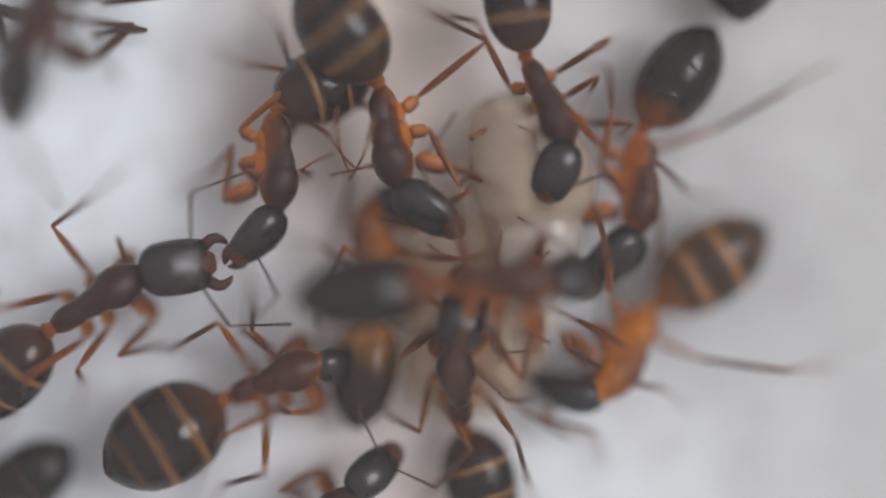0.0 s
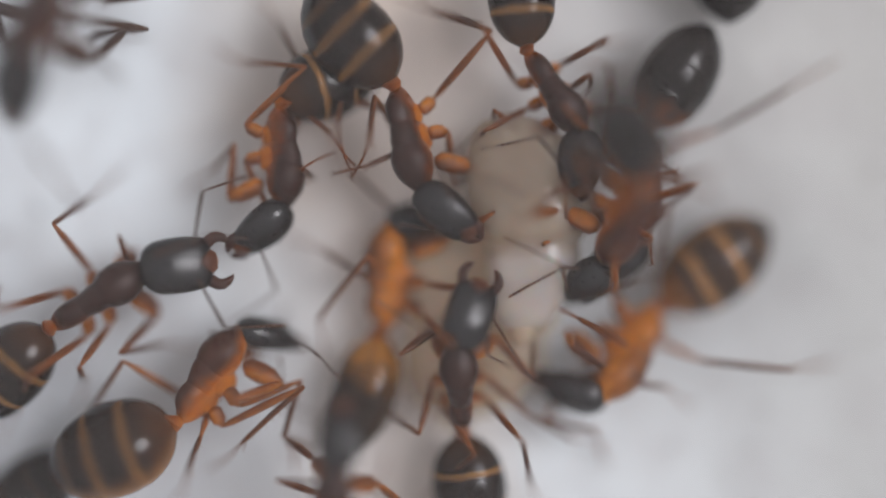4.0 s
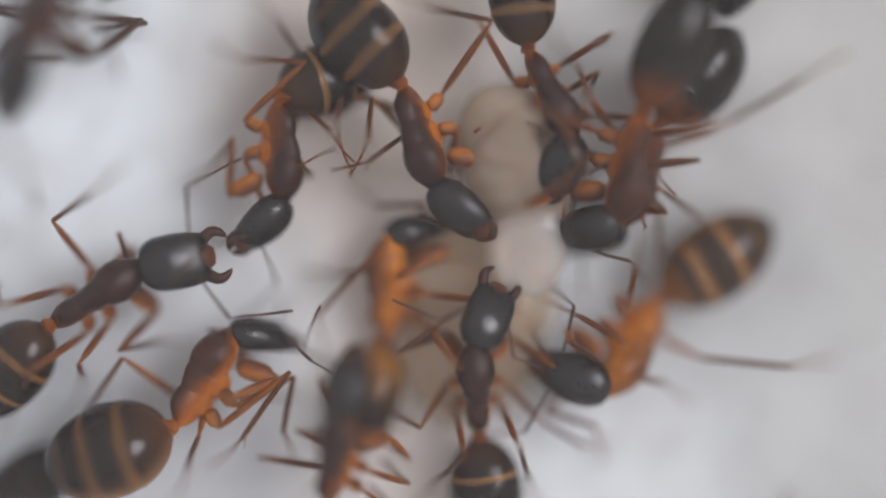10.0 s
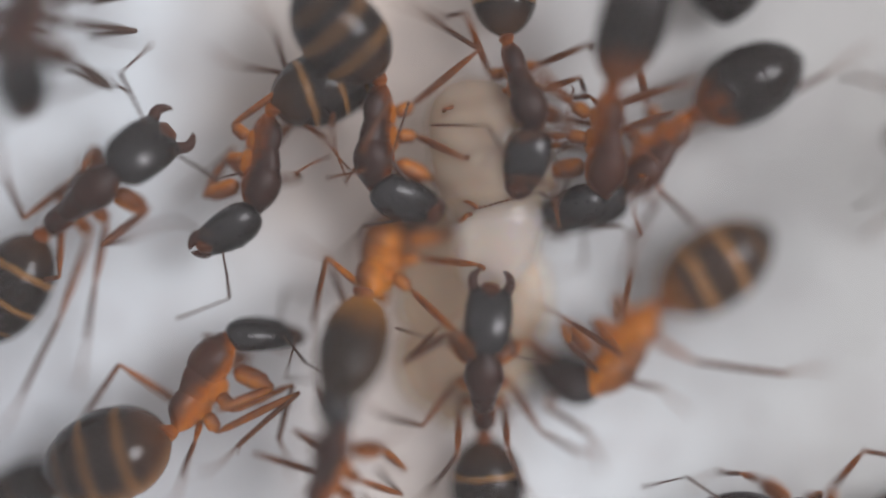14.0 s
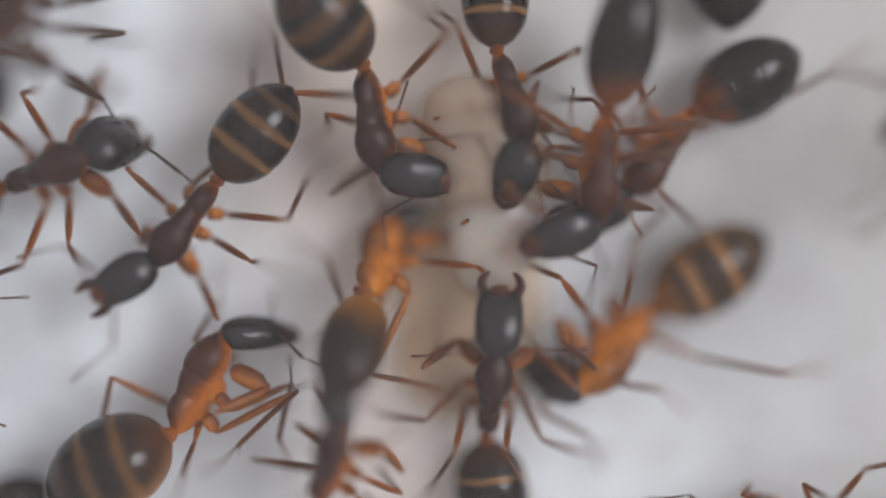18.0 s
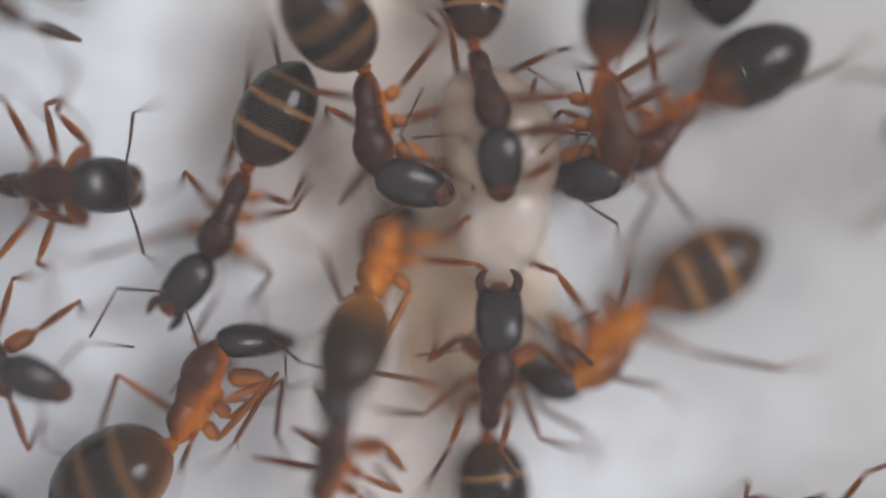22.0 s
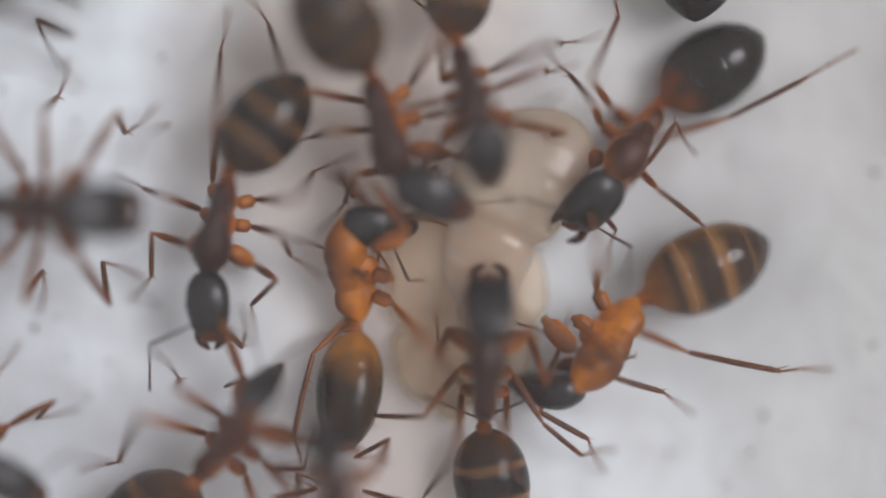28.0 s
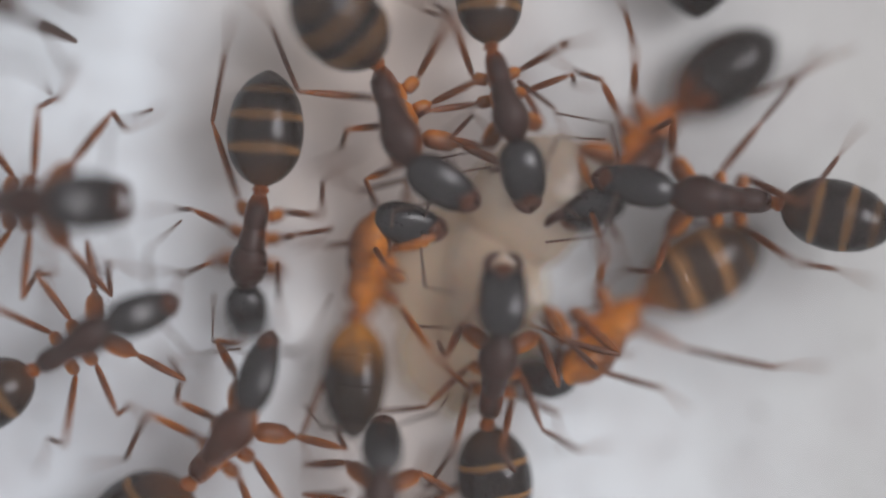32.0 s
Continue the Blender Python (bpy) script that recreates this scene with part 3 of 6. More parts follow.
def nest_glass():
    bm = bmesh.new()
    bmesh.ops.create_cube(bm, size=1.0, matrix=Matrix.Translation((0, 0, 9.75)) @ Matrix.Diagonal((300, 300, 1.5, 1)))
    ob = new("cover_glass", mesh_from("cover_glass", bm, GLASS, smooth=False))
    ob.visible_shadow = False
    return tagged(ob, "clear hazy glass pane over the ant nest", "glass", kind="structure")


nest_glass()


def crumb(x, y, size, seed):
    """A dark grain of soil on the plaster."""
    rng = random.Random(seed)
    bm = bmesh.new()
    bmesh.ops.create_icosphere(bm, subdivisions=2, radius=size)
    for v in bm.verts:
        v.co *= 1 + 0.35 * noise.noise(v.co * (1.6 / size) + Vector((seed, 0, 0)))
        v.co.z *= 0.6
    ob = tagged(new("crumb", mesh_from("crumb", bm, CRUMB)), "tiny dark crumb of soil on pale plaster", "debris", "crumbs on the plaster")
    ob.matrix_world = metres(pose(x, y, 0.28 + size * 0.35, 0, 0, rng.uniform(0, 360)))
    return ob


for seed, (cx, cy, size) in enumerate([
    (-12.27, -5.04, 0.09),
    (-12.30, -2.28, 0.10),
    (-11.60, -1.97, 0.06),
    (-11.26, -3.24, 0.06),
    (-12.86, 1.37, 0.08),
    (-12.74, 1.27, 0.05),
    (-11.05, 4.12, 0.06),
    (-8.38, 6.07, 0.07),
    (-10.56, 2.59, 0.05),
    (-10.04, -3.33, 0.06),
    (-11.69, -3.33, 0.05),
    (9.81, -6.12, 0.06),
    (9.12, -7.16, 0.05),
    (-9.34, 4.33, 0.05),
    (-13.08, -0.37, 0.05)]):
    crumb(cx, cy, size, seed)

# ---- the larva that the ants pull at ----
LARVA_ROWS = [
    (0.0, pose(0.00271, 0.00158, 0.00185, 0, 0, 6.1)),
    (3.0, pose(0.00262, 0.00086, 0.00185, 0, 0, 3.1)),
    (6.0, pose(0.00251, 0.00089, 0.00185, 0, 0, 5.0)),
    (9.0, pose(0.00245, 0.00185, 0.00185, 0, 0, 5.0)),
    (11.0, pose(0.00240, 0.00157, 0.00185, 0, 0, 5.0)),
    (13.0, pose(0.00176, 0.00197, 0.00185, 0, 0, 5.8)),
    (17.0, pose(0.00152, 0.00222, 0.00185, 0, 0, 5.8)),
    (19.0, pose(0.00144, 0.00226, 0.00185, 0, 0, 8.1)),
    (21.0, pose(0.00178, 0.00238, 0.00185, 0, 0, 5.5)),
    (23.0, pose(0.00203, 0.00230, 0.00185, 0, 0, 2.4)),
    (25.0, pose(0.00205, 0.00236, 0.00185, 0, 0, -3.2)),
    (25.8, pose(0.00210, 0.00240, 0.00175, 0, 40, -10.0)),
    (26.5, pose(0.00220, 0.00220, 0.00150, 0, 95, -18.0)),
    (27.3, pose(0.00230, 0.00150, 0.00120, 0, 150, -24.0)),
    (28.0, pose(0.00236, 0.00135, 0.00110, 0, 180, -26.0)),
    (30.0, pose(0.00260, 0.00075, 0.00105, 0, 180, -30.0)),
    (32.0, pose(0.00262, 0.00068, 0.00105, 0, 180, -32.0)),
]
REST_ROWS = [
    (0.0, pose(0.00102, -0.00199, 0.00066, 0, 0, -4.0)),
    (3.0, pose(0.00106, -0.00201, 0.00066, 0, 0, -4.0)),
    (6.0, pose(0.00090, -0.00211, 0.00066, 0, 0, -3.0)),
    (14.0, pose(0.00096, -0.00181, 0.00066, 0, 0, -3.0)),
    (17.0, pose(0.00088, -0.00161, 0.00066, 0, 0, -2.0)),
    (25.0, pose(0.00128, -0.00177, 0.00066, 0, 0, -2.0)),
    (28.0, pose(0.00085, -0.00157, 0.00066, 0, 0, 0.0)),
    (32.0, pose(0.00090, -0.00160, 0.00066, 0, 0, 2.0)),
]
DRIFT = []


def larva_grub(label, rows, length=6.8, stout=1.13, high=1.0, skin=LARVA, narrow=0.42, ridge=0.006):
    """A plump legless grub along y, bent a little, in rings; head end towards +y."""
    root = tagged(new("larva"), label, "larva")
    steps, seg = 90, 36
    bm = bmesh.new()
    loops = []
    for i in range(steps + 1):
        f = i / steps
        y = length * (0.5 - f)
        taper = max(0.004, 1 - abs(2 * f - 1) ** 3.2) ** 0.5
        girth = stout * (1.72 - narrow / (1 + math.exp(-(f - 0.56) * 24))) * (1 - 0.12 * math.exp(-((f - 0.60) / 0.04) ** 2)) * taper * (1 + ridge * math.cos(2 * math.pi * f * 11))
        bend = 0.55 * math.sin(math.pi * f) - 0.3
        ring = []
        for s in range(seg):
            a = 2 * math.pi * s / seg
            p = Vector((bend + girth * math.cos(a), y, high * girth * math.sin(a) * (0.72 if math.sin(a) > 0 else 0.52)))
            p += Vector((0, 0, 1)) * 0.06 * noise.noise(p * 0.6)
            p.z -= 3.3 * ridge * max(0, math.cos(a)) * math.cos(2 * math.pi * f * 11)
            ring.append(bm.verts.new(p))
        loops.append(ring)
    for a, c in zip(loops, loops[1:]):
        for s in range(seg):
            bm.faces.new((a[s], a[(s + 1) % seg], c[(s + 1) % seg], c[s]))
    bm.faces.new(loops[0])
    bm.faces.new(loops[-1])
    part("body", mesh_from("body", bm, skin), root)
    bm = bmesh.new()
    ball(bm, (0, 0, 0), (0.5, 0.55, 0.42 * high), 18, 12)
    part("head", mesh_from("head", bm, skin), root, metres(pose(-0.3, -length * 0.5 + 0.15, 0.1 * high)), "small pale larva head")
    DRIFT.append((root, rows))


larva_grub("plump glossy cream-white ant larva, wet and ringed", LARVA_ROWS)
larva_grub("dull cream ant larva lying under the ants", REST_ROWS, 6.4, 1.42, 0.26, DULL_LARVA, 0.1, 0.002)


# ---- the ants ----
Ant('dark worker ant with open jaws, reddish legs and banded black gaster', [
    (0.0, -10.36, -1.45, 2.90, 32, 0, 0, -24, 0, 12, 11),
    (1.0, -10.35, -1.43, 2.90, 32, 0, 0, -24, 0, 12, 11),
    (2.0, -10.34, -1.40, 2.90, 32, 0, 0, -25, 0, 13, 11),
    (3.0, -10.33, -1.38, 2.90, 32, 0, 0, -25, 0, 13, 10),
    (4.0, -10.37, -1.41, 2.90, 32, 0, 0, -25, 0, 13, 10),
    (5.0, -10.40, -1.44, 2.90, 32, 0, 0, -26, 0, 13, 10),
    (6.0, -10.44, -1.46, 2.90, 33, 0, 0, -26, 0, 13, 10),
    (7.0, -10.44, -1.48, 2.90, 32, 0, 0, -24, 0, 14, 10),
    (8.0, -10.43, -1.49, 2.90, 31, 0, 0, -22, 0, 15, 10),
    (9.0, -10.44, -1.48, 2.90, 31, 7, 0, -23, -7, 15, 3),
    (9.8, -10.40, -1.44, 2.90, 32, 4, 0, -23, -3, 14, 7),
    (10.5, -10.35, -1.40, 2.90, 33, 0, 0, -24, 0, 14, 10),
    (11.0, -10.35, -1.23, 2.90, 34, 0, 0, -25, 0, 14, 9),
    (11.5, -10.52, -0.84, 2.90, 39, 0, 0, -20, 0, 11, 8),
    (12.0, -10.68, 0.08, 3.17, 50, -2, 0, -24, -2, 8, -1),
    (12.5, -10.99, 0.19, 2.90, 49, 0, 0, 22, -26, 12, 0),
    (13.0, -10.99, 0.53, 2.90, 49, 0, 0, 21, 0, 12, 0),
    (14.0, -10.76, 1.56, 2.90, 37, 22, 0, 4, -37, 24, -20),
    (14.5, -10.89, 1.41, 2.90, 36, 21, 0, 3, -21, 23, -19),
    (15.5, -11.40, 1.52, 2.90, 28, 26, 0, 21, -35, 14, -20),
    (16.5, -11.91, 1.64, 2.90, 21, 32, 0, 39, -49, 5, -20),
    (17.0, -12.07, 2.10, 2.90, 15, 29, 0, 63, -56, 3, -19),
    (18.0, -11.83, 2.52, 2.90, 18, 24, -1, 28, -67, 0, -19),
    (19.0, -11.97, 2.10, 2.90, 11, 20, 0, -3, -57, -2, -12),
    (20.0, -12.00, 2.18, 2.90, -6, 32, 0, -8, -75, 14, -26),
    (21.0, -12.31, 1.75, 2.90, -16, 27, 0, -72, -25, 2, -17),
    (22.0, -12.01, 2.00, 2.90, -1, 31, 0, 5, -72, -2, -24),
    (23.0, -12.28, 2.22, 2.90, 1, 32, 0, 51, -75, -3, -24),
    (24.0, -11.96, 2.30, 2.92, 6, 25, -1, 49, -25, -7, -20),
    (25.0, -11.99, 2.32, 3.01, 4, 23, -2, 57, -16, -6, -16),
    (25.5, -12.27, 2.18, 2.90, -2, 32, 0, 61, -42, 0, -23),
    (26.5, -12.10, 1.92, 3.40, 0, 32, 0, 44, -53, 2, -21),
    (27.5, -11.93, 1.65, 3.90, 2, 32, 0, 27, -64, 5, -20),
    (28.0, -11.89, 1.35, 3.90, -4, 32, 0, 4, -58, 7, -20),
    (29.0, -12.13, 1.34, 3.90, 0, 32, 0, 11, -49, -3, -20),
    (30.0, -12.38, 1.65, 3.99, 4, 24, -2, 48, -22, -1, -16),
    (31.0, -12.37, 1.67, 3.90, 5, 32, 0, 2, -39, -2, -25),
    (32.0, -12.46, 1.48, 3.90, -3, 32, 0, 10, -54, 3, -22),
], size=1.08, jaw=22, seed=65, feet=[
    (1, 1, 0, 11.4, -9.47, -0.60, -9.73, 0.27, 1.2),
    (2, 1, 0, 11.4, -10.02, 2.60, -11.56, 0.74, 0.42),
    (1, -1, 0, 11.4, -7.47, -3.05, -9.98, -2.58, 0.42),
    (2, -1, 0, 14.6, -11.48, -5.06, -10.84, -3.57, 0.42),
    (3, -1, 0, 14.6, -13.89, -5.87, -11.87, -3.57, 0.42),
    (3, 1, 0, 14.6, -15.05, -0.70, -12.38, -1.35, 0.42),
    (1, 1, 12.4, 14.6, -10.96, 3.07, -11.27, 1.71, 1.2),
    (1, -1, 12.4, 14.6, -8.37, 1.16, -10.24, 0.00, 0.42),
    (2, 1, 12.4, 14.6, -13.90, 3.48, -12.29, 0.68, 0.42),
    (1, 1, 21.8, 25.6, -10.79, 3.60, -11.05, 4.05, 1),
    (1, -1, 21.8, 25.6, -11.32, 0.87, -12.07, 1.26, 0.6)], brow=1.1, morph='dark', gape=[(0.0, 24), (14.5, 24), (17.0, 4), (19.5, -16), (32.0, -16)])

Ant('worker ant with orange flank, dark back and black gaster', [
    (0.0, -4.85, 2.83, 2.65, -91, -2, 55, -30, -24, -64, -31),
    (1.0, -4.75, 2.97, 2.50, -89, -6, 55, -37, -30, -70, -31),
    (2.0, -4.72, 2.96, 2.50, -89, -6, 55, -36, -29, -74, -27),
    (3.0, -4.68, 2.97, 2.50, -90, -6, 55, -36, -29, -70, -27),
    (4.0, -4.72, 2.94, 2.50, -90, -6, 55, -36, -29, -70, -27),
    (5.0, -4.76, 2.92, 2.50, -91, -6, 55, -35, -28, -71, -24),
    (6.0, -4.80, 2.90, 2.50, -91, -6, 55, -34, -27, -71, -24),
    (7.0, -4.79, 2.70, 2.56, -92, -6, 54, -33, -28, -68, -21),
    (8.0, -4.77, 2.92, 2.50, -91, -6, 55, -33, -26, -71, -24),
    (9.0, -4.76, 2.93, 2.50, -91, -6, 55, -33, -26, -71, -24),
    (10.0, -4.72, 3.01, 2.50, -90, -6, 55, -34, -27, -74, -24),
    (11.0, -4.68, 3.10, 2.50, -90, -6, 55, -35, -28, -77, -24),
    (12.0, -4.85, 3.18, 2.50, -92, -9, 54, -35, -39, -78, -28),
    (13.0, -5.15, 2.96, 2.73, -98, 1, 55, -54, -38, -61, -31),
    (14.0, -5.14, 2.86, 2.66, -101, -2, 51, -38, -24, -53, -32),
    (14.5, -5.22, 2.79, 2.70, -102, -2, 50, -37, -23, -49, -32),
    (15.5, -6.26, 2.12, 2.78, -113, 0, 25, -21, 0, -17, -11),
    (16.5, -7.32, 1.41, 2.88, -122, 1, 0, -5, 11, -6, -2),
    (17.0, -7.41, 1.30, 2.92, -123, 1, 0, -20, 12, -6, -3),
    (18.0, -7.50, 1.03, 3.04, -127, 2, 0, -21, 12, -2, -4),
    (19.0, -6.86, 0.93, 2.57, -112, -5, 0, -5, 5, -15, 3),
    (20.0, -6.81, 1.19, 2.64, -120, 2, 0, -45, 5, -7, -2),
    (21.0, -6.49, 1.14, 2.70, -119, 9, 0, -17, 3, -9, -8),
    (22.0, -6.27, 1.14, 2.31, -115, -10, 2, -13, 19, -4, 6),
    (22.5, -6.08, 0.94, 2.11, -107, -16, -2, 18, 12, -11, 13),
    (23.0, -6.03, 0.88, 2.30, -103, -13, -7, 11, 17, -16, 15),
    (24.0, -5.82, 1.09, 2.30, -97, -14, -3, 15, 20, -19, 14),
    (25.0, -5.56, 0.79, 2.30, -87, -13, -10, 15, 1, -29, 16),
    (25.5, -5.44, 0.47, 2.30, -85, -13, -10, 18, -14, -30, 17),
    (26.5, -6.03, 0.84, 2.30, -99, -13, -9, 7, -7, -22, 16),
    (27.5, -6.64, 1.17, 2.30, -116, -14, -8, -3, 0, -17, 17),
    (28.0, -6.40, 0.90, 2.30, -103, -13, -8, 18, 14, -24, 17),
    (29.0, -6.30, 0.64, 2.30, -101, -14, 1, 19, -9, -12, 17),
    (30.0, -5.98, 0.49, 2.30, -99, -15, 0, 14, -20, -1, 17),
    (31.0, -6.02, 0.41, 2.30, -102, -15, 2, 29, -19, 6, 18),
    (32.0, -5.47, 0.37, 2.30, -101, -15, 2, 11, -21, 7, 17),
], size=1.00, jaw=-9, seed=66, feet=[
    (1, -1, 0, 14.6, -8.01, 1.89, -5.87, 3.22, 0.42),
    (3, -1, 0, 14.6, -7.12, 6.53, -4.92, 5.21, 0.42),
    (2, -1, 0, 14.6, -6.31, 1.41, -5.78, 2.44, 0.42),
    (2, 1, 0, 14.6, -2.60, 2.63, -3.88, 4.35, 2.5),
    (1, 1, 0, 14.6, -3.24, 3.02, -4.22, 2.44, 2.2),
    (3, 1, 0, 14.6, -2.72, 2.46, -3.19, 4.35, 2.5),
    (3, 1, 16.4, 25.6, -2.96, 3.45, -4.82, 1.50, 0.42),
    (3, -1, 16.4, 25.6, -5.40, 7.21, -6.10, 2.85, 0.42),
    (3, -1, 27, 32, -6.33, 7.50, -6.51, 1.79, 0.42),
    (1, -1, 16.4, 21.6, -9.76, -0.24, -7.74, 0.95, 0.42),
    (1, -1, 21.9, 25.6, -11.98, -0.41, -8.07, 0.07, 0.42),
    (2, -1, 21.9, 25.6, -8.86, 1.71, -7.21, 2.18, 0.42),
    (2, 1, 21.9, 25.6, -3.62, 1.16, -3.68, 1.64, 0.42),
    (2, -1, 28.6, 32, -9.02, 1.30, -7.51, 1.36, 0.42),
    (2, 1, 28.6, 32, -4.00, 0.15, -3.13, 0.70, 0.8),
    (1, -1, 28.6, 32, -8.19, -1.70, -7.85, -0.79, 0.42),
    (1, 1, 28.6, 32, -4.74, -2.50, -4.76, -1.22, 0.42)], tail=1.0, morph='dark', antenna=((60, -5), (-60, -5)), girth=1.07, gape=[(0.0, -9), (14.5, -9), (16.5, 26), (22.0, 24), (23.0, 0), (32.0, -9)])

Ant('reddish-brown worker ant leaning over the larva, banded gaster', [
    (0.0, -1.55, 3.54, 2.93, -77, -3, -35, 35, -16, 13, -26),
    (1.0, -1.50, 3.55, 3.00, -77, -2, -35, 31, -14, 12, -27),
    (2.0, -1.11, 3.13, 3.07, -73, -2, -35, 25, -10, 10, -21),
    (3.0, -1.16, 3.30, 2.91, -77, -3, -35, 29, -13, 23, -18),
    (4.0, -1.04, 3.46, 2.89, -74, 1, -35, 27, -15, 21, -21),
    (5.0, -0.93, 3.63, 2.86, -71, 5, -35, 24, -18, 20, -23),
    (6.0, -0.81, 3.79, 2.84, -67, 8, -35, 22, -21, 17, -26),
    (7.0, -0.75, 3.71, 2.91, -66, -3, -35, 26, -11, 22, -17),
    (8.0, -0.55, 3.58, 2.98, -63, -2, -35, 17, -5, 17, -15),
    (9.0, -1.38, 3.21, 2.96, -86, -1, -35, 55, -23, 33, -24),
    (10.0, -0.69, 3.41, 2.94, -70, -1, -35, 24, -10, 19, -16),
    (11.0, -0.70, 3.05, 3.22, -77, -1, -35, 26, -11, 18, -21),
    (12.0, -1.16, 3.45, 3.10, -80, 2, -35, 30, -17, 17, -34),
    (13.0, -1.63, 3.50, 2.81, -87, 13, -35, 51, -43, 15, -51),
    (14.0, -1.80, 3.68, 2.80, -92, -3, -30, 62, -38, 32, -39),
    (14.5, -1.64, 3.83, 2.80, -85, 12, -30, 51, -31, 25, -48),
    (15.3, -1.79, 3.95, 2.80, -85, 8, -28, 52, -28, 26, -45),
    (16.2, -1.95, 4.06, 2.80, -84, 4, -27, 53, -24, 26, -43),
    (17.0, -2.10, 4.17, 2.80, -84, 0, -25, 55, -21, 26, -40),
    (18.0, -1.93, 4.16, 2.80, -79, 0, -25, 67, -23, 18, -41),
    (19.0, -2.09, 4.15, 2.80, -83, 0, -25, 64, -23, 19, -41),
    (20.0, -2.03, 4.15, 2.80, -80, 0, -25, 49, -19, 15, -42),
    (21.0, -2.01, 3.98, 2.80, -81, 0, -25, 42, -17, 15, -40),
    (22.0, -1.89, 3.94, 2.80, -81, 0, -25, 60, -22, 15, -41),
    (23.0, -1.68, 3.88, 2.80, -78, 0, -25, 52, -20, 14, -41),
    (24.0, -1.77, 3.71, 2.80, -83, 0, -25, 60, -22, 18, -42),
    (25.0, -1.48, 3.79, 2.80, -76, 0, -25, 51, -20, 10, -42),
    (26.0, -1.47, 3.79, 2.80, -75, 0, -25, 48, -19, 7, -41),
    (27.0, -1.46, 3.79, 2.80, -74, 0, -25, 45, -18, 4, -39),
    (28.0, -1.45, 3.79, 2.80, -73, 0, -25, 41, -17, 1, -38),
    (29.0, -1.28, 3.93, 2.80, -71, 0, -25, 41, -17, 4, -38),
    (30.0, -1.10, 4.13, 2.80, -67, 6, -25, 28, -18, 3, -43),
    (31.0, -1.11, 4.07, 2.80, -68, 0, -25, 40, -17, 7, -38),
    (32.0, -1.20, 4.15, 2.80, -70, 7, -25, 31, -19, 5, -47),
], size=1.05, jaw=-9, seed=67, feet=[
    (3, -1, 0, 32, -5.83, 8.03, -2.58, 3.92, 0.42),
    (3, 1, 0, 14.6, -1.50, 8.22, 0.70, 6.70, 0.42),
    (3, 1, 16.4, 32, -1.35, 8.36, -0.00, 7.14, 0.42),
    (2, 1, 16.4, 25.6, 1.12, 2.45, -1.20, 4.62, 0.42),
    (2, 1, 0, 14.6, 2.56, 3.18, -0.26, 3.46, 0.8),
    (1, -1, 16.4, 23.5, -2.34, 1.63, -2.00, 2.48, 1),
    (2, -1, 0, 14.6, -2.68, 2.28, -1.78, 3.87, 2.5),
    (1, -1, 0, 14.6, -3.22, 2.38, -1.61, 2.67, 2.3),
    (2, -1, 16.4, 25.6, -4.15, 3.29, -2.95, 4.19, 0.42)], morph='dark', antenna=((148, -16), (-144, -16)), girth=1.15)

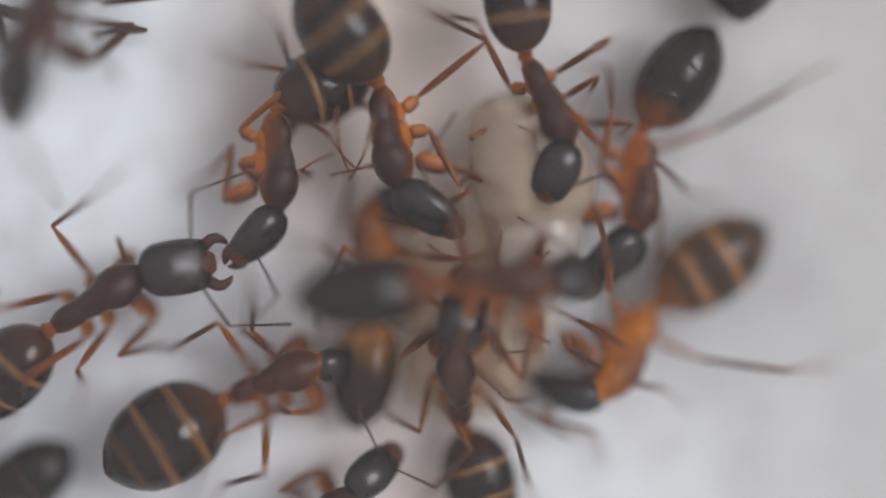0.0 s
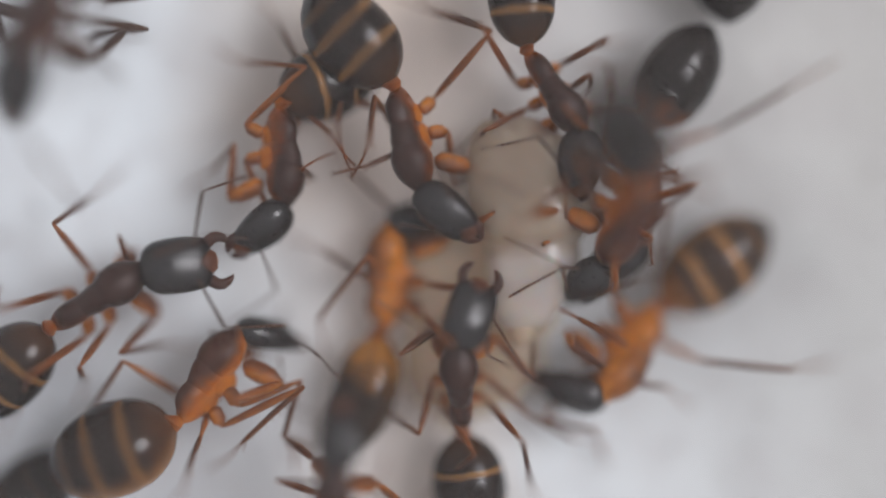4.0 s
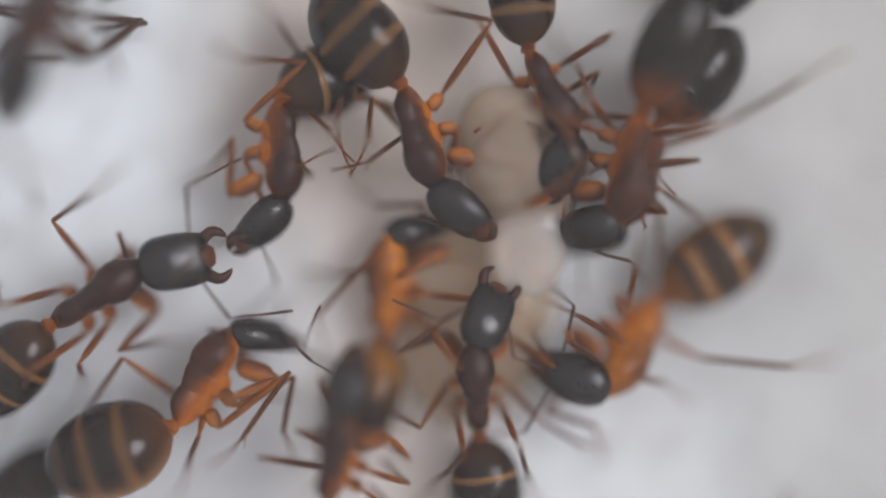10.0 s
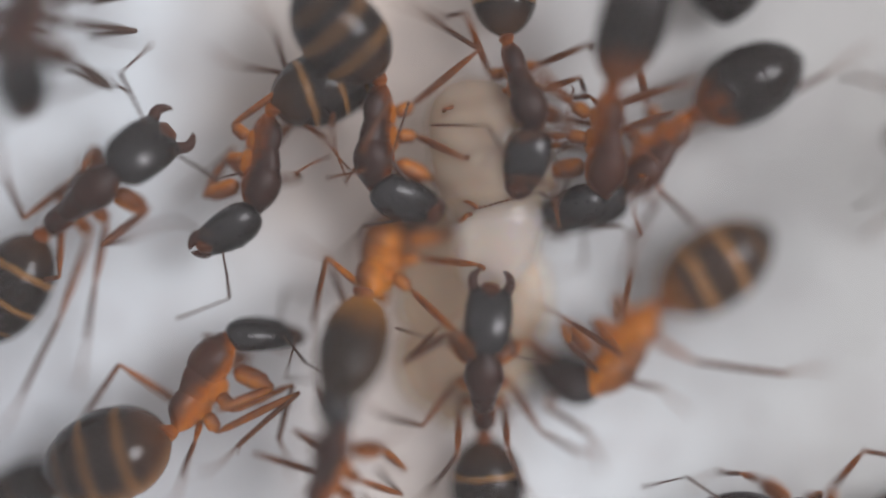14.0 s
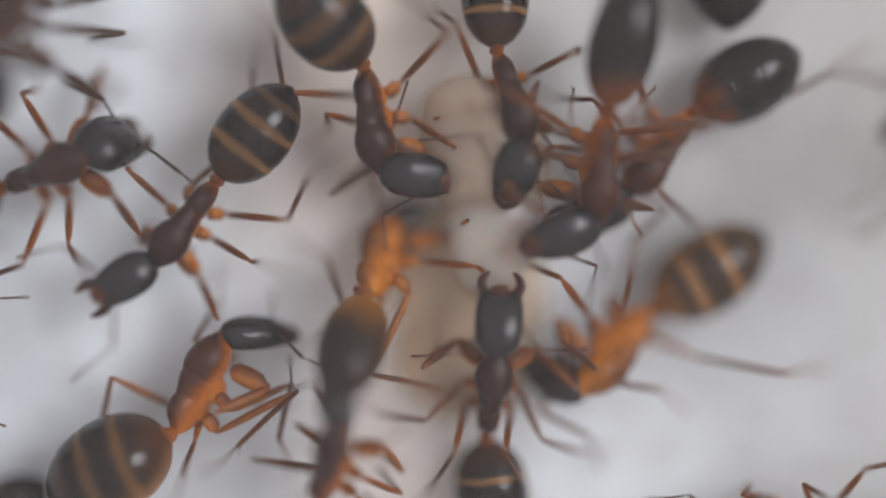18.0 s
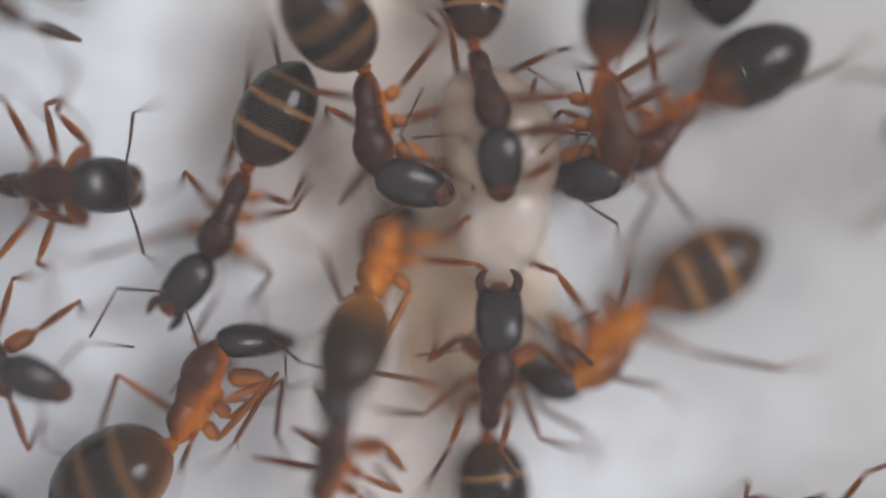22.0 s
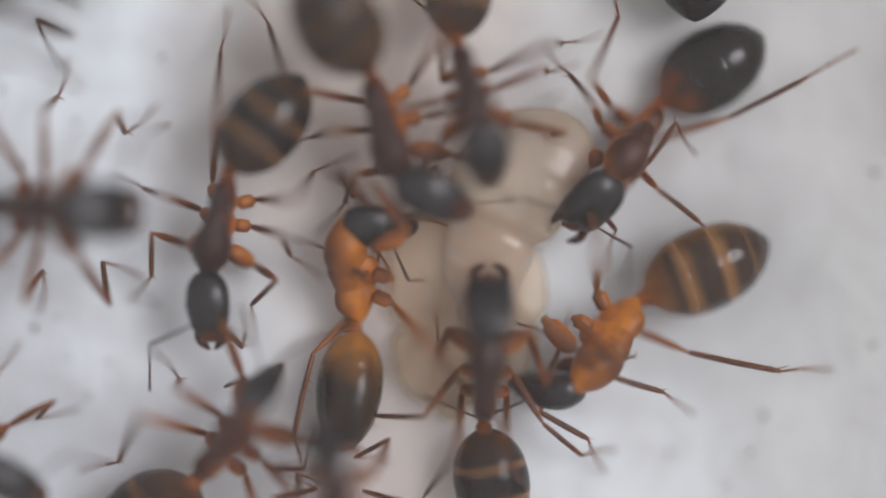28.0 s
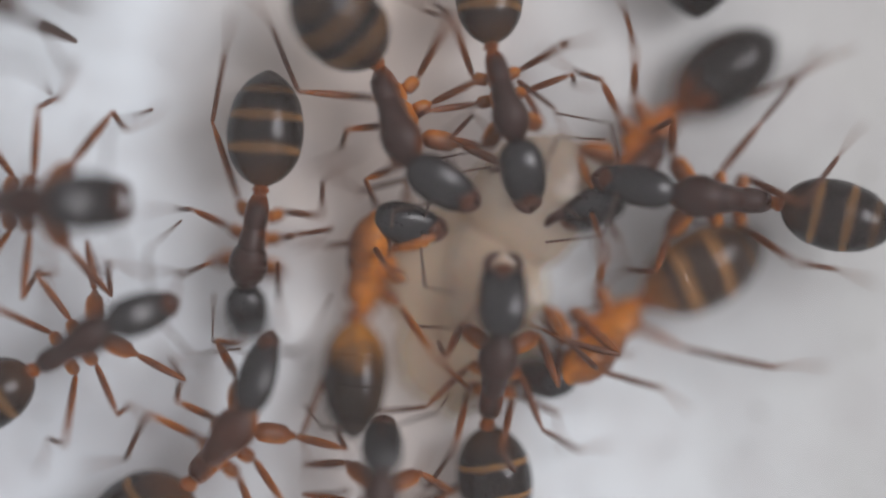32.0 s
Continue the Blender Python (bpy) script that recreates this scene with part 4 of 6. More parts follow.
Ant('slender dark worker ant reaching down to the larva', [
    (0.0, 3.24, 4.59, 3.16, -64, -3, 8, -49, -3, -19, -3),
    (1.0, 3.24, 4.60, 3.21, -62, -2, 8, -50, -4, -23, -3),
    (2.0, 3.46, 4.51, 3.25, -58, -2, 8, -49, -3, -23, -4),
    (3.0, 3.60, 4.51, 3.27, -58, -2, 8, -50, -3, -22, -8),
    (4.0, 3.42, 4.86, 2.90, -57, 0, 8, -34, -5, -29, -3),
    (5.0, 3.44, 4.81, 2.90, -57, 0, 8, -32, -4, -30, -2),
    (6.0, 3.46, 4.75, 2.90, -56, 0, 8, -29, -4, -32, -2),
    (7.0, 3.38, 4.79, 2.90, -59, 0, 8, -20, -28, -29, 0),
    (8.0, 3.31, 4.85, 2.90, -60, 0, 8, -23, -16, -28, 1),
    (9.0, 3.47, 4.69, 3.06, -59, -3, 8, -49, -3, -25, -3),
    (10.0, 3.34, 4.68, 3.07, -63, -2, 8, -47, -3, -22, -2),
    (11.0, 3.14, 4.89, 3.13, -66, 12, 8, -42, -13, -19, -10),
    (12.0, 2.93, 4.93, 3.10, -69, 13, 8, -37, -15, -16, -12),
    (13.0, 2.84, 5.00, 3.04, -69, 11, 8, -35, -13, -16, -6),
    (14.0, 2.59, 5.17, 3.03, -73, 9, 6, -32, -10, -15, -2),
    (14.5, 2.72, 5.06, 3.03, -70, -2, 5, -35, 0, -18, 7),
    (15.3, 2.59, 4.98, 3.03, -71, -1, 5, -35, -1, -18, 6),
    (16.2, 2.46, 4.90, 3.04, -71, 0, 5, -37, -1, -17, 5),
    (17.0, 2.31, 4.82, 3.04, -72, 0, 5, -38, -2, -17, 4),
    (18.0, 2.32, 4.83, 3.04, -72, 9, 5, -37, -10, -17, -5),
    (19.0, 2.27, 4.80, 3.13, -74, -1, 5, -38, -1, -17, 2),
    (20.0, 1.64, 4.87, 2.94, -73, 12, 5, -25, -12, -23, -7),
    (21.0, 1.64, 4.90, 2.90, -75, 17, 5, -16, -18, -15, -10),
    (22.0, 1.61, 4.98, 2.90, -75, 19, 5, -11, -19, -15, -10),
    (23.0, 1.60, 4.97, 2.90, -76, 8, 5, -4, -17, -16, 1),
    (24.0, 1.57, 5.06, 2.90, -73, 13, 5, -10, -25, -19, -4),
    (25.0, 1.41, 5.18, 2.89, -70, 25, 6, -15, -52, -24, -16),
    (26.0, 1.29, 5.13, 3.00, -72, 24, 6, -9, -51, -23, -17),
    (27.0, 1.17, 5.08, 3.11, -73, 24, 6, -3, -50, -20, -16),
    (28.0, 1.04, 5.04, 3.22, -75, 24, 6, 3, -50, -18, -17),
    (29.0, 1.55, 5.06, 2.90, -73, -3, 5, 8, -4, -19, 10),
    (30.0, 1.80, 5.10, 2.93, -75, 11, 5, 9, -9, -14, -4),
    (31.0, 1.93, 5.14, 2.90, -74, 0, 5, -2, 0, -18, 11),
    (32.0, 2.12, 4.72, 2.90, -75, 0, 5, -4, 0, -15, 8),
], size=0.95, jaw=-9, seed=68, feet=[
    (3, -1, 0, 14.6, -0.93, 7.98, 0.65, 7.11, 0.42),
    (3, -1, 16.4, 32, -0.99, 8.46, 0.17, 7.49, 0.42),
    (3, 1, 0, 14.6, 6.11, 6.70, 5.09, 6.43, 0.42),
    (3, 1, 16.4, 25.6, 5.61, 6.62, 4.62, 6.36, 0.42),
    (3, 1, 27, 32, 5.17, 6.74, 4.29, 6.46, 0.42),
    (2, 1, 0, 14.6, 4.02, 4.10, 4.70, 5.09, 1),
    (1, -1, 0, 4, 0.97, 2.84, 2.10, 4.15, 0.5),
    (1, -1, 16.4, 21.5, 0.75, 2.73, 0.91, 4.87, 0.9),
    (1, 1, 28.6, 32, 4.16, 3.57, 2.85, 5.72, 1),
    (1, -1, 28.6, 32, 1.97, 3.57, 0.61, 4.73, 1),
    (2, 1, 16.4, 25.6, 2.79, 4.35, 3.08, 5.11, 1.4)], morph='dark', antenna=((148, -16), (-144, -16)), brow=1.1)

Ant('reddish worker ant with a black gaster, biting at the larva', [
    (0.0, 6.22, 2.22, 1.90, -95, 0, 50, -27, -28, -23, -25),
    (1.0, 6.28, 2.17, 1.90, -95, 0, 50, -23, -25, -20, -22),
    (2.0, 6.43, 2.03, 1.90, -90, 0, 50, -32, -32, -24, -26),
    (3.0, 6.36, 2.20, 1.90, -91, 0, 50, -27, -29, -24, -26),
    (4.0, 6.24, 2.14, 1.90, -94, 0, 48, -28, -28, -22, -23),
    (5.0, 6.11, 2.08, 1.90, -97, 0, 47, -30, -28, -20, -20),
    (6.0, 5.98, 2.01, 1.90, -100, 0, 45, -31, -27, -17, -17),
    (7.0, 6.07, 2.10, 1.90, -104, 0, 43, -28, -35, -17, -16),
    (8.0, 6.17, 2.18, 1.90, -107, 0, 42, -26, -43, -17, -15),
    (9.0, 6.26, 2.26, 1.90, -110, 0, 40, -24, -52, -17, -14),
    (10.0, 6.23, 2.30, 1.90, -111, 0, 40, -33, -44, -17, -14),
    (11.0, 6.20, 2.35, 1.90, -111, 0, 40, -43, -37, -17, -14),
    (12.0, 6.54, 2.84, 1.90, -127, 0, 40, 2, -45, -16, -13),
    (13.0, 6.59, 2.89, 1.90, -134, 0, 40, -2, -32, -12, -10),
    (14.0, 6.87, 3.15, 1.90, -134, 0, 40, -15, -12, -16, -13),
    (14.5, 6.89, 3.18, 1.90, -134, 0, 40, -12, -20, -16, -13),
    (15.3, 6.87, 3.24, 1.90, -133, 0, 38, -13, -17, -17, -13),
    (16.2, 6.85, 3.30, 1.90, -132, 0, 37, -14, -13, -17, -13),
    (17.0, 6.83, 3.35, 1.90, -132, 0, 35, -15, -10, -18, -12),
    (18.0, 6.92, 3.15, 1.90, -130, 0, 35, -17, -12, -19, -13),
    (19.0, 6.92, 3.49, 1.90, -134, 0, 35, -11, -8, -17, -12),
    (20.0, 7.00, 3.56, 1.90, -135, 0, 35, -11, -7, -17, -12),
    (21.0, 7.08, 3.69, 1.90, -137, 0, 35, -12, -27, -16, -11),
    (22.0, 7.11, 3.67, 1.90, -137, 0, 35, -11, -41, -15, -10),
    (23.0, 7.17, 3.56, 1.90, -136, 0, 35, -4, -38, -16, -11),
    (24.0, 7.23, 3.59, 1.90, -135, 0, 35, -6, -35, -15, -10),
    (25.0, 7.29, 3.62, 1.90, -135, 0, 35, -7, -31, -15, -10),
    (26.0, 6.97, 3.53, 1.76, -133, 8, 30, 3, -37, -11, -16),
    (27.0, 6.65, 3.44, 1.62, -131, 17, 25, 14, -43, -6, -21),
    (28.0, 6.18, 3.46, 1.48, -126, 27, 20, 17, -43, -13, -36),
    (29.0, 6.97, 3.93, 1.43, -134, 11, 30, 4, -11, -7, -17),
    (30.0, 6.76, 3.39, 1.39, -133, 0, 60, -5, -8, -7, -12),
    (31.0, 6.68, 3.29, 1.34, -131, 15, 60, 7, -18, 4, -23),
    (32.0, 6.65, 3.23, 1.30, -128, 14, 60, 4, -20, 2, -24),
], size=1.05, jaw=15, seed=69, feet=[
    (3, 1, 0, 32, 13.92, 6.78, 9.65, 3.35, 0.42),
    (2, 1, 5.4, 32, 9.02, 0.36, 6.78, 1.74, 0.42),
    (2, -1, 0, 4, 4.15, 6.20, 5.39, 5.69, 0.42),
    (1, -1, 27, 32, 5.37, -0.37, 5.49, 0.41, 0.4),
    (1, 1, 27, 29.2, 8.01, 3.09, 7.35, 3.88, 0.8)], tail=1.0, morph='black_tail', girth=1.1)

Ant('reddish worker ant with a large dark gaster climbing over the others', [
    (0.0, 1.70, -0.85, 4.50, 0, 0, 20, 28, -42, 10, -10),
    (0.5, 1.59, -0.51, 4.50, -7, 0, 20, 27, -42, 3, -18),
    (1.0, 1.95, 0.13, 4.50, -30, 0, 20, 40, -37, 17, -12),
    (1.5, 2.18, 0.13, 4.50, -39, 0, 20, 46, -35, 15, -13),
    (2.0, 2.48, 0.55, 4.50, -45, 0, 20, 39, -38, 16, -13),
    (2.2, 2.77, 0.65, 4.50, -55, -3, 20, 41, -34, 17, -9),
    (2.4, 4.16, 0.35, 4.50, -69, -6, 20, -37, -59, 17, -6),
    (2.5, 5.04, -0.12, 4.50, -117, -8, 20, -43, -60, 11, -7),
    (2.6, 5.57, -0.70, 4.50, -171, -9, 25, 10, -39, 12, -4),
    (3.0, 6.21, -0.79, 4.13, -182, -56, 30, 11, 15, 16, -13),
    (3.2, 6.03, -0.53, 4.11, -166, -53, 30, -9, 2, -10, -19),
    (3.5, 5.50, 0.30, 4.01, -127, -48, 29, -5, -2, 60, -9),
    (4.5, 5.59, 1.07, 3.69, -109, -32, 26, -24, -21, 19, -7),
    (5.5, 5.67, 1.84, 3.43, -91, -16, 23, -43, -41, -23, -5),
    (6.0, 5.65, 1.74, 3.40, -91, -19, 23, -45, -40, -21, -3),
    (6.8, 5.67, 1.76, 3.57, -96, -10, 23, -41, -49, -14, -2),
    (7.5, 5.69, 1.84, 3.65, -95, -9, 24, -44, -42, -14, -3),
    (8.2, 5.73, 1.92, 3.77, -95, -8, 25, -48, -31, -15, -6),
    (9.0, 5.71, 2.36, 3.57, -100, -11, 25, -38, -57, -13, -1),
    (10.0, 5.71, 2.43, 3.54, -102, -11, 24, -45, -43, -13, -2),
    (11.0, 5.73, 2.55, 3.48, -104, -13, 24, -37, -41, -11, -1),
    (12.0, 5.57, 3.00, 3.37, -102, -23, 25, -37, -29, -10, 5),
    (13.0, 5.34, 3.20, 3.51, -98, -12, 24, -44, -44, -10, -1),
    (14.0, 5.16, 3.37, 3.38, -94, -22, 24, -44, -33, -18, 4),
    (14.5, 5.30, 3.42, 3.39, -101, -20, 24, -38, -43, -6, 7),
    (15.3, 5.15, 3.20, 3.40, -100, -18, 23, -48, -26, -7, 5),
    (16.2, 4.99, 2.96, 3.42, -101, -15, 22, -57, -9, -7, 3),
    (17.0, 4.83, 2.74, 3.44, -100, -13, 21, -66, 8, -8, 2),
    (18.0, 4.96, 2.62, 3.44, -96, -13, 20, -69, 5, -9, 1),
    (19.0, 5.07, 3.37, 3.46, -93, -15, 19, -56, -5, -13, 1),
    (20.0, 5.08, 3.67, 3.36, -86, -23, 21, -51, -10, -24, -3),
    (21.0, 5.14, 4.02, 3.38, -80, -20, 22, -60, -20, -35, -8),
    (22.0, 5.36, 3.85, 3.47, -79, -17, 20, -86, -44, -26, -6),
    (23.0, 5.06, 4.15, 3.56, -92, -14, 19, -54, -22, -11, -2),
    (24.0, 5.59, 3.67, 3.66, -84, -11, 18, -90, -54, -11, -3),
    (25.0, 5.66, 3.83, 3.82, -86, -11, 18, -71, -50, -9, -4),
    (25.5, 5.19, 5.08, 3.35, -96, -26, 20, -8, -19, -6, 7),
    (26.5, 6.30, 8.11, 3.35, -109, -26, 20, 3, -19, -3, 8),
    (27.5, 7.42, 11.16, 3.35, -122, -26, 20, 14, -19, 1, 9),
    (28.4, 7.51, 11.50, 3.35, -122, -26, 20, 14, -19, 0, 9),
    (29.3, 7.60, 11.83, 3.35, -122, -26, 20, 14, -19, 0, 9),
    (30.2, 7.69, 12.16, 3.35, -122, -26, 20, 14, -19, 0, 9),
    (31.1, 7.77, 12.49, 3.35, -122, -26, 20, 14, -19, 0, 9),
    (32.0, 7.86, 12.83, 3.35, -122, -26, 20, 14, -19, 0, 9),
], size=1.08, jaw=-9, seed=70, perch=3, spread=0.5, tail=1.1, morph='black_tail', antenna=((140, -18), (-135, -18)), girth=0.8)

Ant('orange-flanked worker ant with a banded gaster, lying low by the larva', [
    (0.0, 5.90, -3.03, 1.45, -125, 18, 60, 32, -75, 4, -28),
    (1.0, 5.94, -3.10, 1.45, -124, 18, 60, 19, -75, 4, -28),
    (2.0, 5.97, -3.16, 1.45, -124, 18, 60, 6, -75, 4, -28),
    (3.0, 5.97, -3.09, 1.45, -127, 18, 60, 34, -74, 7, -24),
    (4.0, 5.99, -3.09, 1.45, -126, 18, 60, 8, -73, 5, -26),
    (5.0, 6.02, -3.10, 1.45, -124, 18, 60, -18, -72, 4, -28),
    (6.0, 6.04, -3.10, 1.45, -123, 18, 60, -45, -70, 2, -30),
    (7.0, 6.05, -3.08, 1.45, -123, 18, 60, -50, -67, 2, -30),
    (8.0, 6.06, -3.05, 1.45, -123, 18, 60, -55, -64, 2, -30),
    (9.0, 6.08, -3.03, 1.45, -123, 18, 60, -60, -61, 2, -30),
    (10.0, 6.07, -3.01, 1.45, -124, 18, 60, -65, -61, 3, -30),
    (11.0, 6.06, -2.98, 1.45, -125, 18, 60, -71, -62, 3, -29),
    (12.0, 6.00, -2.89, 1.45, -128, 18, 60, 7, -68, 5, -27),
    (13.0, 5.95, -2.80, 1.45, -132, 18, 60, 85, -75, 6, -25),
    (13.8, 5.97, -2.85, 1.45, -132, 18, 60, 85, -75, 7, -24),
    (14.5, 5.97, -2.90, 1.45, -133, 18, 60, 85, -75, 8, -22),
    (15.3, 5.90, -2.91, 1.45, -134, 18, 60, 85, -75, 8, -21),
    (16.2, 5.82, -2.93, 1.45, -135, 18, 60, 85, -75, 9, -21),
    (17.0, 5.74, -2.94, 1.45, -136, 18, 60, 85, -75, 9, -20),
    (18.0, 5.70, -2.94, 1.45, -135, 18, 60, 75, -75, 8, -21),
    (19.0, 5.66, -2.94, 1.45, -135, 18, 60, 65, -75, 8, -23),
    (20.0, 5.66, -2.90, 1.45, -134, 18, 60, 44, -71, 6, -25),
    (21.0, 5.65, -2.87, 1.45, -133, 18, 60, 24, -68, 5, -27),
    (22.0, 5.62, -2.89, 1.45, -135, 18, 60, 48, -68, 6, -25),
    (23.0, 5.59, -2.91, 1.45, -136, 18, 60, 72, -68, 7, -24),
    (24.0, 5.62, -2.94, 1.45, -133, 18, 60, 62, -64, 6, -26),
    (25.0, 5.66, -2.98, 1.45, -131, 18, 60, 52, -60, 4, -27),
    (26.0, 5.58, -2.89, 1.45, -131, 18, 60, 52, -60, 3, -29),
    (27.0, 5.50, -2.80, 1.45, -131, 18, 60, 52, -59, 1, -31),
    (28.0, 5.42, -2.71, 1.45, -130, 18, 60, 52, -59, 0, -33),
    (29.0, 5.47, -2.69, 1.45, -132, 18, 60, 40, -55, 2, -30),
    (30.0, 5.53, -2.67, 1.45, -134, 18, 60, 29, -51, 5, -27),
    (31.0, 5.42, -2.68, 1.45, -136, 18, 60, 48, -54, 6, -25),
    (32.0, 5.31, -2.70, 1.45, -138, 18, 60, 66, -57, 7, -23),
], size=1.15, jaw=-9, seed=71, feet=[
    (3, 1, 0, 32, 12.35, -3.58, 7.27, -3.79, 0.42),
    (1, -1, 0, 32, 6.08, -3.14, 4.89, -3.52, 1.2),
    (3, -1, 5.4, 25.6, 6.65, 0.99, 5.86, -0.88, 0.42),
    (2, -1, 27, 32, 2.63, -2.15, 4.73, -2.96, 1.4),
    (2, -1, 0, 14.6, 3.08, -1.47, 4.71, -2.28, 1.4)], tail=1.03, morph='ginger', girth=1.1)

Ant('dark worker ant gripping the larva in its open jaws', [
    (0.0, 0.60, -4.14, 2.60, 99, 32, 0, -29, -29, 8, -26),
    (1.0, 0.48, -4.17, 2.65, 92, 27, 0, -27, -24, 8, -21),
    (2.0, 0.59, -4.25, 2.63, 89, 30, 0, -22, -27, 11, -22),
    (3.0, 0.54, -4.17, 2.75, 94, 26, 0, -25, -22, 5, -20),
    (4.0, 0.59, -4.19, 2.72, 94, 25, 0, -26, -22, 3, -20),
    (5.0, 0.65, -4.19, 2.69, 95, 24, 0, -28, -21, 1, -19),
    (6.0, 0.69, -4.21, 2.66, 96, 24, 0, -29, -20, -2, -19),
    (7.0, 0.77, -4.23, 2.60, 97, 24, 0, -32, -26, -3, -19),
    (7.5, 0.82, -4.24, 2.60, 95, 25, 0, -30, -27, -3, -21),
    (8.0, 0.91, -4.30, 2.60, 95, 25, 0, -28, -23, -1, -17),
    (9.0, 1.03, -4.35, 2.60, 95, 26, 0, -34, -28, 2, -20),
    (10.0, 1.12, -4.35, 2.59, 94, 22, 0, -32, -30, 3, -14),
    (11.0, 1.11, -4.27, 2.68, 94, 21, 0, -27, -17, 2, -15),
    (12.0, 1.16, -4.26, 2.62, 95, 23, 0, -25, -21, 0, -17),
    (13.0, 1.32, -4.31, 2.62, 91, 28, 0, -13, -28, 4, -23),
    (14.0, 1.47, -4.23, 2.61, 91, 29, 0, -9, -30, 3, -23),
    (14.5, 1.51, -4.30, 2.61, 90, 29, 0, -8, -30, 5, -23),
    (15.3, 1.49, -4.32, 2.61, 90, 30, 0, -6, -30, 6, -22),
    (16.2, 1.47, -4.33, 2.61, 90, 30, 0, -4, -31, 6, -22),
    (17.0, 1.47, -4.35, 2.61, 89, 31, 0, -2, -31, 7, -22),
    (18.0, 1.70, -4.30, 2.60, 84, 29, 0, 3, -30, 13, -21),
    (19.0, 1.68, -4.29, 2.60, 84, 30, 0, 6, -32, 14, -22),
    (20.0, 1.75, -4.33, 2.60, 83, 30, 0, 8, -32, 14, -21),
    (21.0, 1.79, -4.36, 2.60, 83, 29, 0, 8, -31, 12, -21),
    (22.0, 1.84, -4.33, 2.60, 83, 28, 0, 9, -35, 14, -21),
    (23.0, 1.85, -4.32, 2.59, 84, 29, 0, 10, -41, 14, -22),
    (24.0, 1.81, -4.35, 2.59, 86, 28, 0, 6, -44, 10, -21),
    (25.0, 1.78, -4.40, 2.59, 87, 29, 0, 4, -34, 8, -22),
    (26.0, 1.72, -4.21, 2.59, 87, 29, 0, 3, -39, 9, -22),
    (27.0, 1.66, -4.04, 2.59, 88, 28, 0, 2, -44, 10, -21),
    (28.0, 1.58, -3.85, 2.59, 88, 27, 0, 1, -49, 11, -20),
    (29.0, 1.67, -3.86, 2.59, 86, 26, 0, 2, -36, 13, -18),
    (30.0, 1.79, -3.88, 2.59, 81, 23, 0, 9, -31, 17, -17),
    (31.0, 1.81, -3.88, 2.63, 82, 24, 0, 7, -28, 17, -18),
    (32.0, 1.83, -3.85, 2.67, 82, 23, 0, 7, -21, 17, -17),
], size=1.00, jaw=18, seed=74, feet=[
    (2, 1, 0, 32, -2.72, -4.46, -0.47, -5.45, 0.5),
    (2, -1, 0, 32, 5.59, -6.08, 3.31, -6.18, 0.3),
    (1, 1, 0, 14.6, 0.82, -1.81, -0.76, -2.78, 1.6),
    (1, 1, 16.4, 32, 0.08, -1.70, 0.17, -3.02, 0.9),
    (1, -1, 0, 14.6, 3.38, -1.66, 1.79, -4.31, 0.8),
    (1, -1, 16.4, 32, 4.21, -1.87, 3.36, -3.95, 0.7),
    (3, 1, 0, 32, -0.85, -8.48, 0.62, -5.58, 0.42),
    (3, -1, 0, 32, 3.25, -8.48, 2.28, -5.76, 0.42)], brow=1.0, morph='dark', antenna=((148, -16), (-144, -16)), skull=1.02, girth=1.06, gape=[(0.0, 16), (25.5, 18), (27.5, -3), (32.0, -3)])

